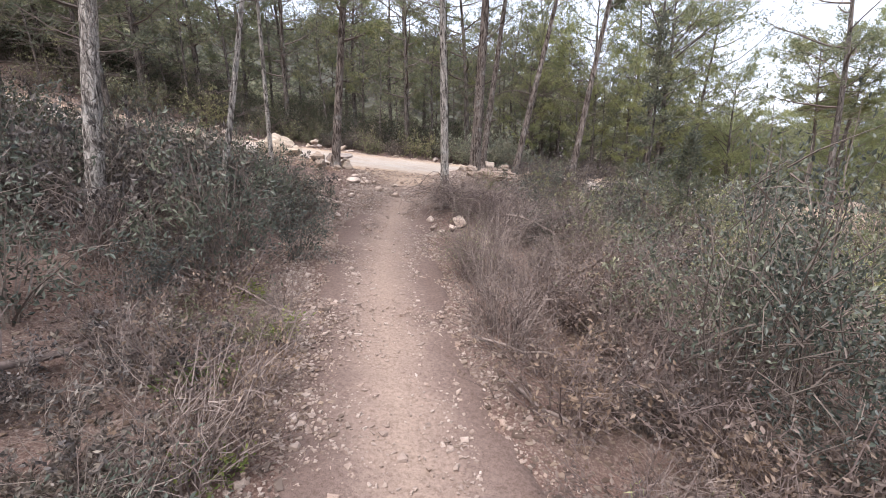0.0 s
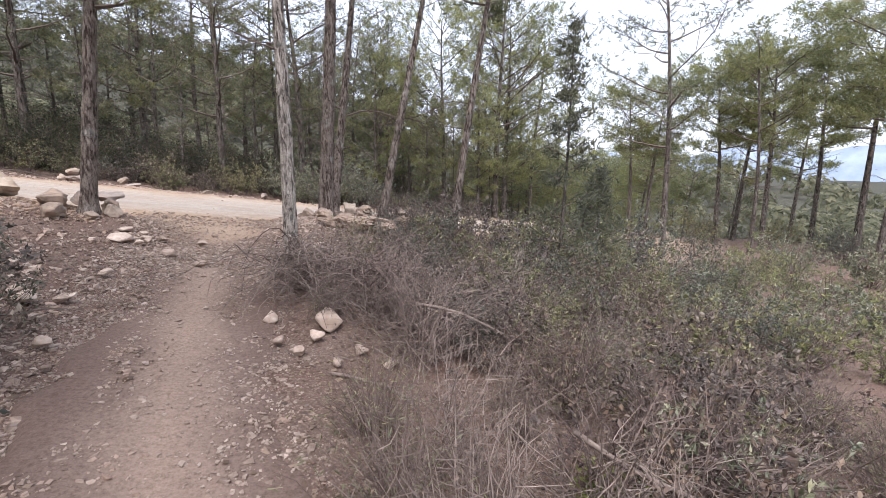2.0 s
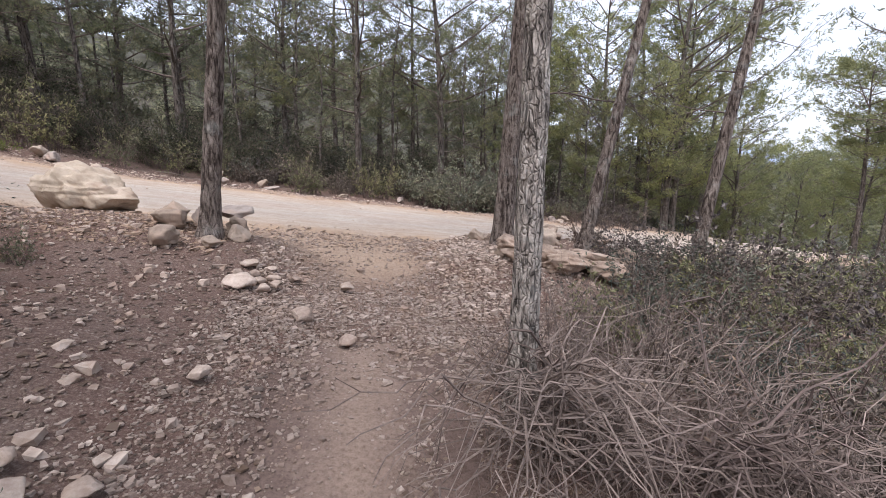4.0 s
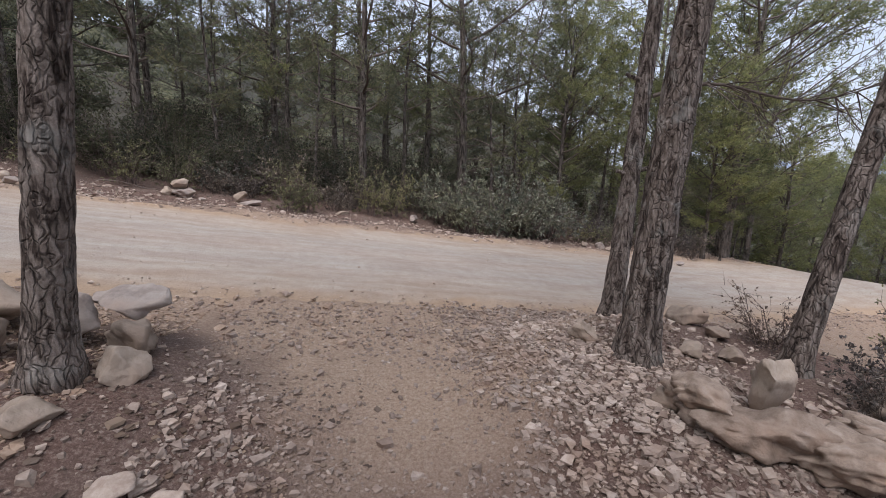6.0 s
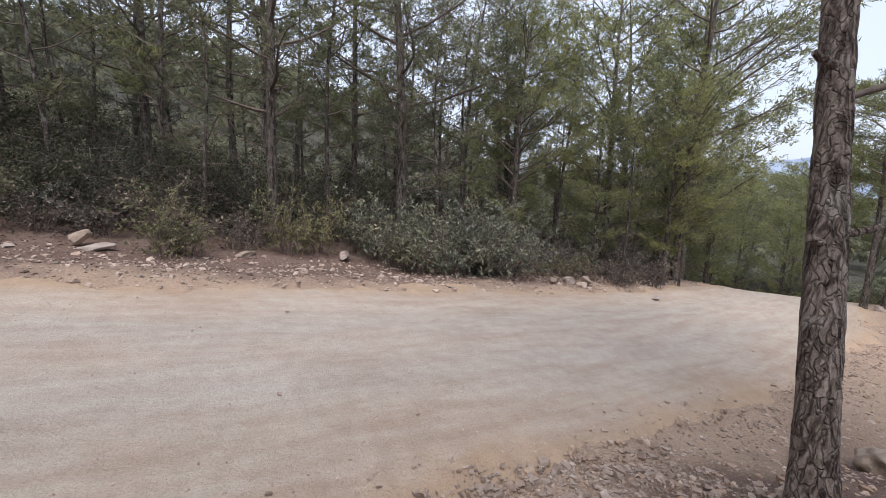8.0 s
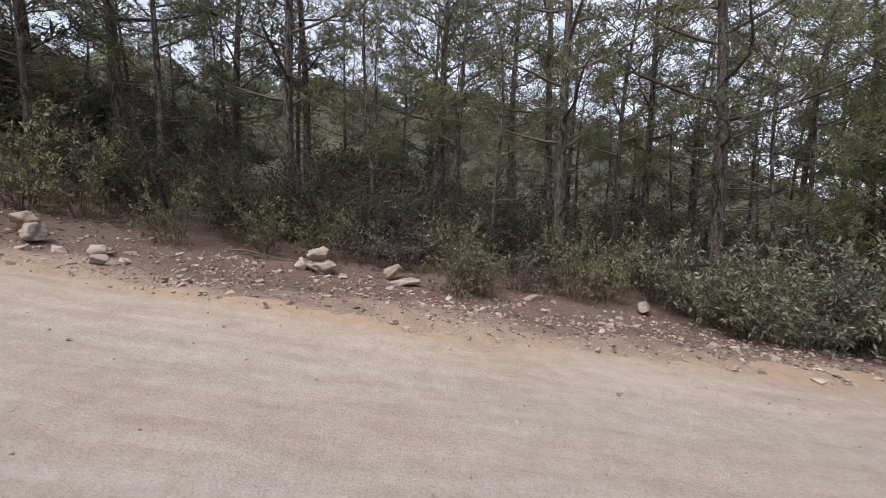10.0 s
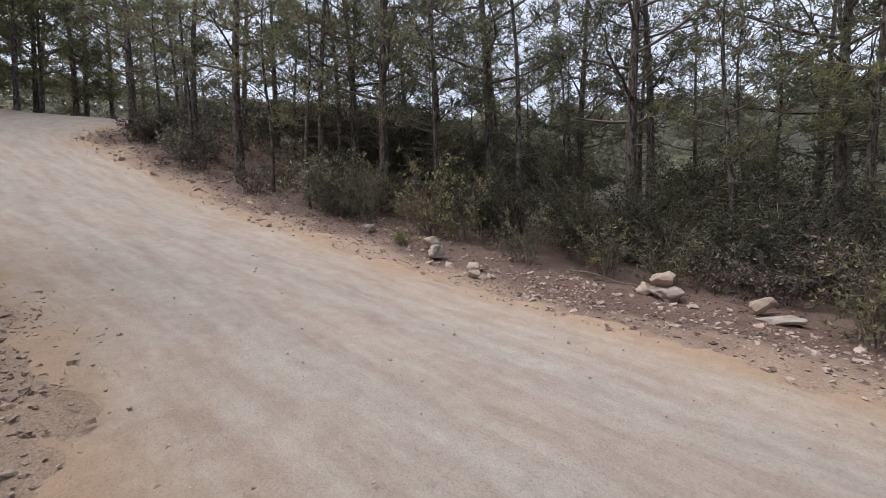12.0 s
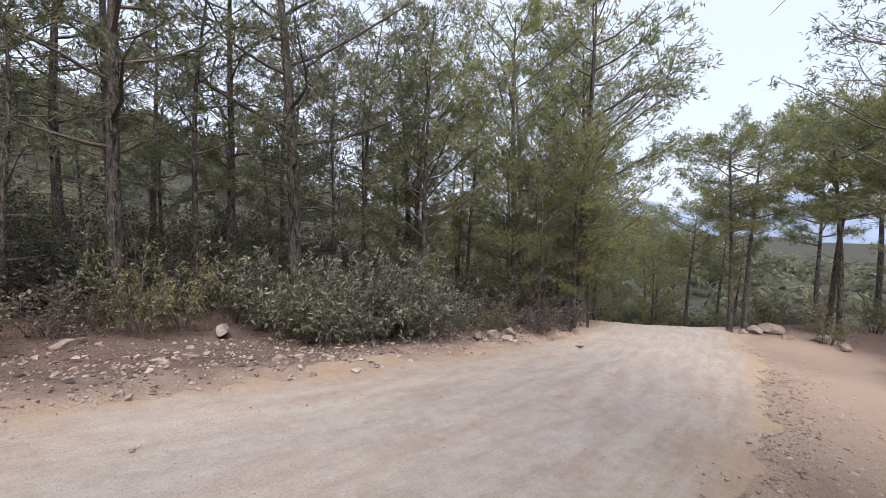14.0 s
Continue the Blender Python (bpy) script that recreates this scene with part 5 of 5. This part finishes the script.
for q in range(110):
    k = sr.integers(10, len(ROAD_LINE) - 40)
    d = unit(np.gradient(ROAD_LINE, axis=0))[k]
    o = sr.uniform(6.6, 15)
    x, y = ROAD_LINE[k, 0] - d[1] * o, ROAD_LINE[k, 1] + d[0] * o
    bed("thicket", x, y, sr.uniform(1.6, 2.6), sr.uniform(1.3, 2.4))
# more of the shade-coloured thickets, to darken the recess behind the verge
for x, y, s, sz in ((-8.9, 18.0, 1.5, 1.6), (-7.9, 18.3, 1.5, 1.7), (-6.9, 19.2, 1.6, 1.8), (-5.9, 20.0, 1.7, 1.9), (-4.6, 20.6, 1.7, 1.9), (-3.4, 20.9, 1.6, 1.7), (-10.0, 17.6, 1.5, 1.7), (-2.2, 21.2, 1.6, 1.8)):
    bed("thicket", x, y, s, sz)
# brush between the path and the road
fill(16, 1.4, 3.4, 5.0, 8.4, ["heath", "mastic_b"], 0.5, 0.8, 1.1, 0.24, 4.2)
fill(26, 2.2, 6.2, 6.4, 9.8, ["heath", "mastic_b", "dry_b", "olive"], 0.8, 1.15, 1.6, 0.24, 4.2)
fill(14, 5.0, 9.5, 8.0, 12.5, ["mastic_b", "heath", "olive"], 0.9, 1.3, 3, 0.3, 3.4)
# along the near side of the road, and beyond its ends
fill(26, 10, 27, 23, 36, ["mastic_b", "olive", "mastic", "thicket"], 1.4, 2.2, 5, 0.3, 3.0)
fill(34, 11, 40, 24, 44, ["thicket", "mastic_b"], 2.0, 3.2, 5, 0.3, 2.8)
fill(16, -26, -10.5, 0, 8.5, ["mastic_b", "heath"], 1.0, 1.8, 5, 0.4, 3.2)
fill(22, 15, 28, 10, 24, ["mastic_b", "mastic", "olive"], 1.0, 1.8, 5, 0.4, 4.0)
bed("dry_b", 2.15, 11.25, 0.55, 0.6)
for x, y, s, sz in ((1.95, 10.25, 0.5, 0.45), (2.3, 10.5, 0.6, 0.55), (2.1, 9.85, 0.6, 0.5), (2.5, 10.0, 0.7, 0.6), (1.9, 9.5, 0.5, 0.45)):
    bed("heath", x, y, s, sz)
for x, y, q in ((-1.15, 2.35, 0.3), (-1.3, 1.6, 0.32), (-1.0, 1.05, 0.26), (-1.6, 2.9, 0.28), (1.5, 4.1, 0.35), (2.6, 5.2, 0.4), (3.2, 4.4, 0.45), (4.2, 6.0, 0.5), (-8.6, 16.1, 0.4), (-2.9, 18.9, 0.5)):
    bed("weed", x, y, q, q * 0.8)
bed("olive", -3.6, 9.3, 0.35, 0.4)
for kind, rows in beds.items():
    src = SHRUBS[kind]
    src["group"] = kind.replace("_b", "") + " shrubs"
    for x, y, s, sz, turn in rows[1:]:
        made = copy_thing(src, pose(x, y, float(height(x, y)) - 0.02, 0, 0, turn))
        made.scale = (s, s, sz)
    x, y, s, sz, turn = rows[0]
    src.matrix_world = pose(x, y, float(height(x, y)) - 0.02, 0, 0, turn) @ Matrix.Diagonal((s, s, sz, 1))


# ---- dead wood on the ground ----
def dead_branch(seed, x0, y0, x1, y1, dia, up0=0.05, up1=0.1, twigs=10, mat=None, label="fallen dry branch lying in the brush"):
    r = np.random.default_rng(seed)
    e = np.linspace(0, 1, 10)
    a = np.array([x0, y0, float(height(x0, y0)) + up0])
    c = np.array([x1, y1, float(height(x1, y1)) + up1])
    L = np.linalg.norm(c - a)
    l = a + e[:, None] * (c - a) + np.cumsum(r.normal(size=(10, 3)), 0) * 0.015 * L
    root = tagged(new("dead_branch"), label, "branch", "dead branches on the ground")
    b = Build()
    tube(b, l, dia / 2 * (1 - 0.55 * e), 8, True)
    part("stem", b, mat or TWIG_PALE, root, smooth=True)
    for q in range(twigs):
        d = unit((c - a) / L + r.normal(size=3) * 0.7) * r.uniform(0.15, 0.4) * L
        b = Build()
        tube(b, l[2 + q % 7] + np.linspace(0, 1, 5)[:, None] * d + np.cumsum(r.normal(size=(5, 3)), 0) * 0.02 * L, dia * 0.14 * np.linspace(1, 0.3, 5), 4)
        part("twig", b, mat or TWIG_PALE, root)
    return root


dead_branch(1, -2.6, 1.0, -1.75, 1.95, 0.07, 0.02, 0.14, 3, TWIG, "thick broken branch lying beside the path")
dead_branch(2, -1.95, 1.95, -1.6, 1.6, 0.09, 0.1, 0.04, 1, TWIG_DARK, "short broken log in the brush")
dead_branch(3, 0.45, 2.1, 1.3, 1.3, 0.03, 0.05, 0.02, 6)
dead_branch(4, 0.35, 2.5, 1.7, 2.2, 0.02, 0.1, 0.2, 12)
dead_branch(5, 0.25, 5.6, 1.0, 5.1, 0.028, 0.04, 0.03, 6)
dead_branch(6, 1.0, 6.0, 2.6, 5.0, 0.03, 0.5, 0.35, 8)
dead_branch(7, -1.1, 2.6, -2.4, 3.1, 0.02, 0.1, 0.25, 8)
dead_branch(8, 1.3, 4.2, 2.4, 3.0, 0.03, 0.45, 0.2, 8)
dead_branch(9, -2.4, 6.2, -1.6, 6.7, 0.02, 0.03, 0.03, 9)
dead_branch(10, -6.6, 18.0, -5.5, 18.6, 0.03, 0.05, 0.1, 8)
dead_branch(11, 0.4, 9.0, 1.3, 9.3, 0.025, 0.03, 0.03, 5)


# tangle of pale dry stems hanging beside the path under the thin pine
def tangle(x, y, seed, n, reach, h, mat):
    r = np.random.default_rng(seed)
    b = Build()
    z0 = float(height(x, y))
    for q in range(n):
        az = r.uniform(-3.4, 1.0)
        L = reach * r.uniform(0.5, 1.15)
        e = np.linspace(0, 1, 8)
        top = h * r.uniform(0.7, 1.25)
        l = np.stack([x + np.cos(az) * L * e, y + np.sin(az) * L * e, z0 + h * 0.5 + top * np.sin(e * 2.6) * r.uniform(0.1, 0.6) - e ** 2 * top * r.uniform(0.2, 1.0)], 1) + np.cumsum(r.normal(size=(8, 3)), 0) * 0.045 + r.normal(size=3) * 0.1
        g = height(l[:, 0], l[:, 1]) + 0.01
        l[:, 2] = np.maximum(l[:, 2], g)
        tube(b, l, r.uniform(0.003, 0.008) * (1 - 0.7 * e), 4)
        for m in range(2):
            d = unit(r.normal(size=3) + np.array([np.cos(az), np.sin(az), -0.4])) * r.uniform(0.08, 0.25)
            tube(b, l[3 + 2 * m] + np.linspace(0, 1, 4)[:, None] * d, 0.003 * np.array([1, 0.8, 0.6, 0.3]), 3)
    return tagged(new("dry_stem_tangle", b.mesh("dry_stem_tangle", mat)), "tangle of pale dry stems drooping beside the path", "dry brush", kind="stuff")


tangle(0.1, 7.25, 9, 150, 0.8, 0.42, TWIG_PALE)
tangle(0.8, 6.9, 10, 140, 0.95, 0.38, TWIG)
tangle(1.5, 6.4, 12, 120, 0.9, 0.36, TWIG)
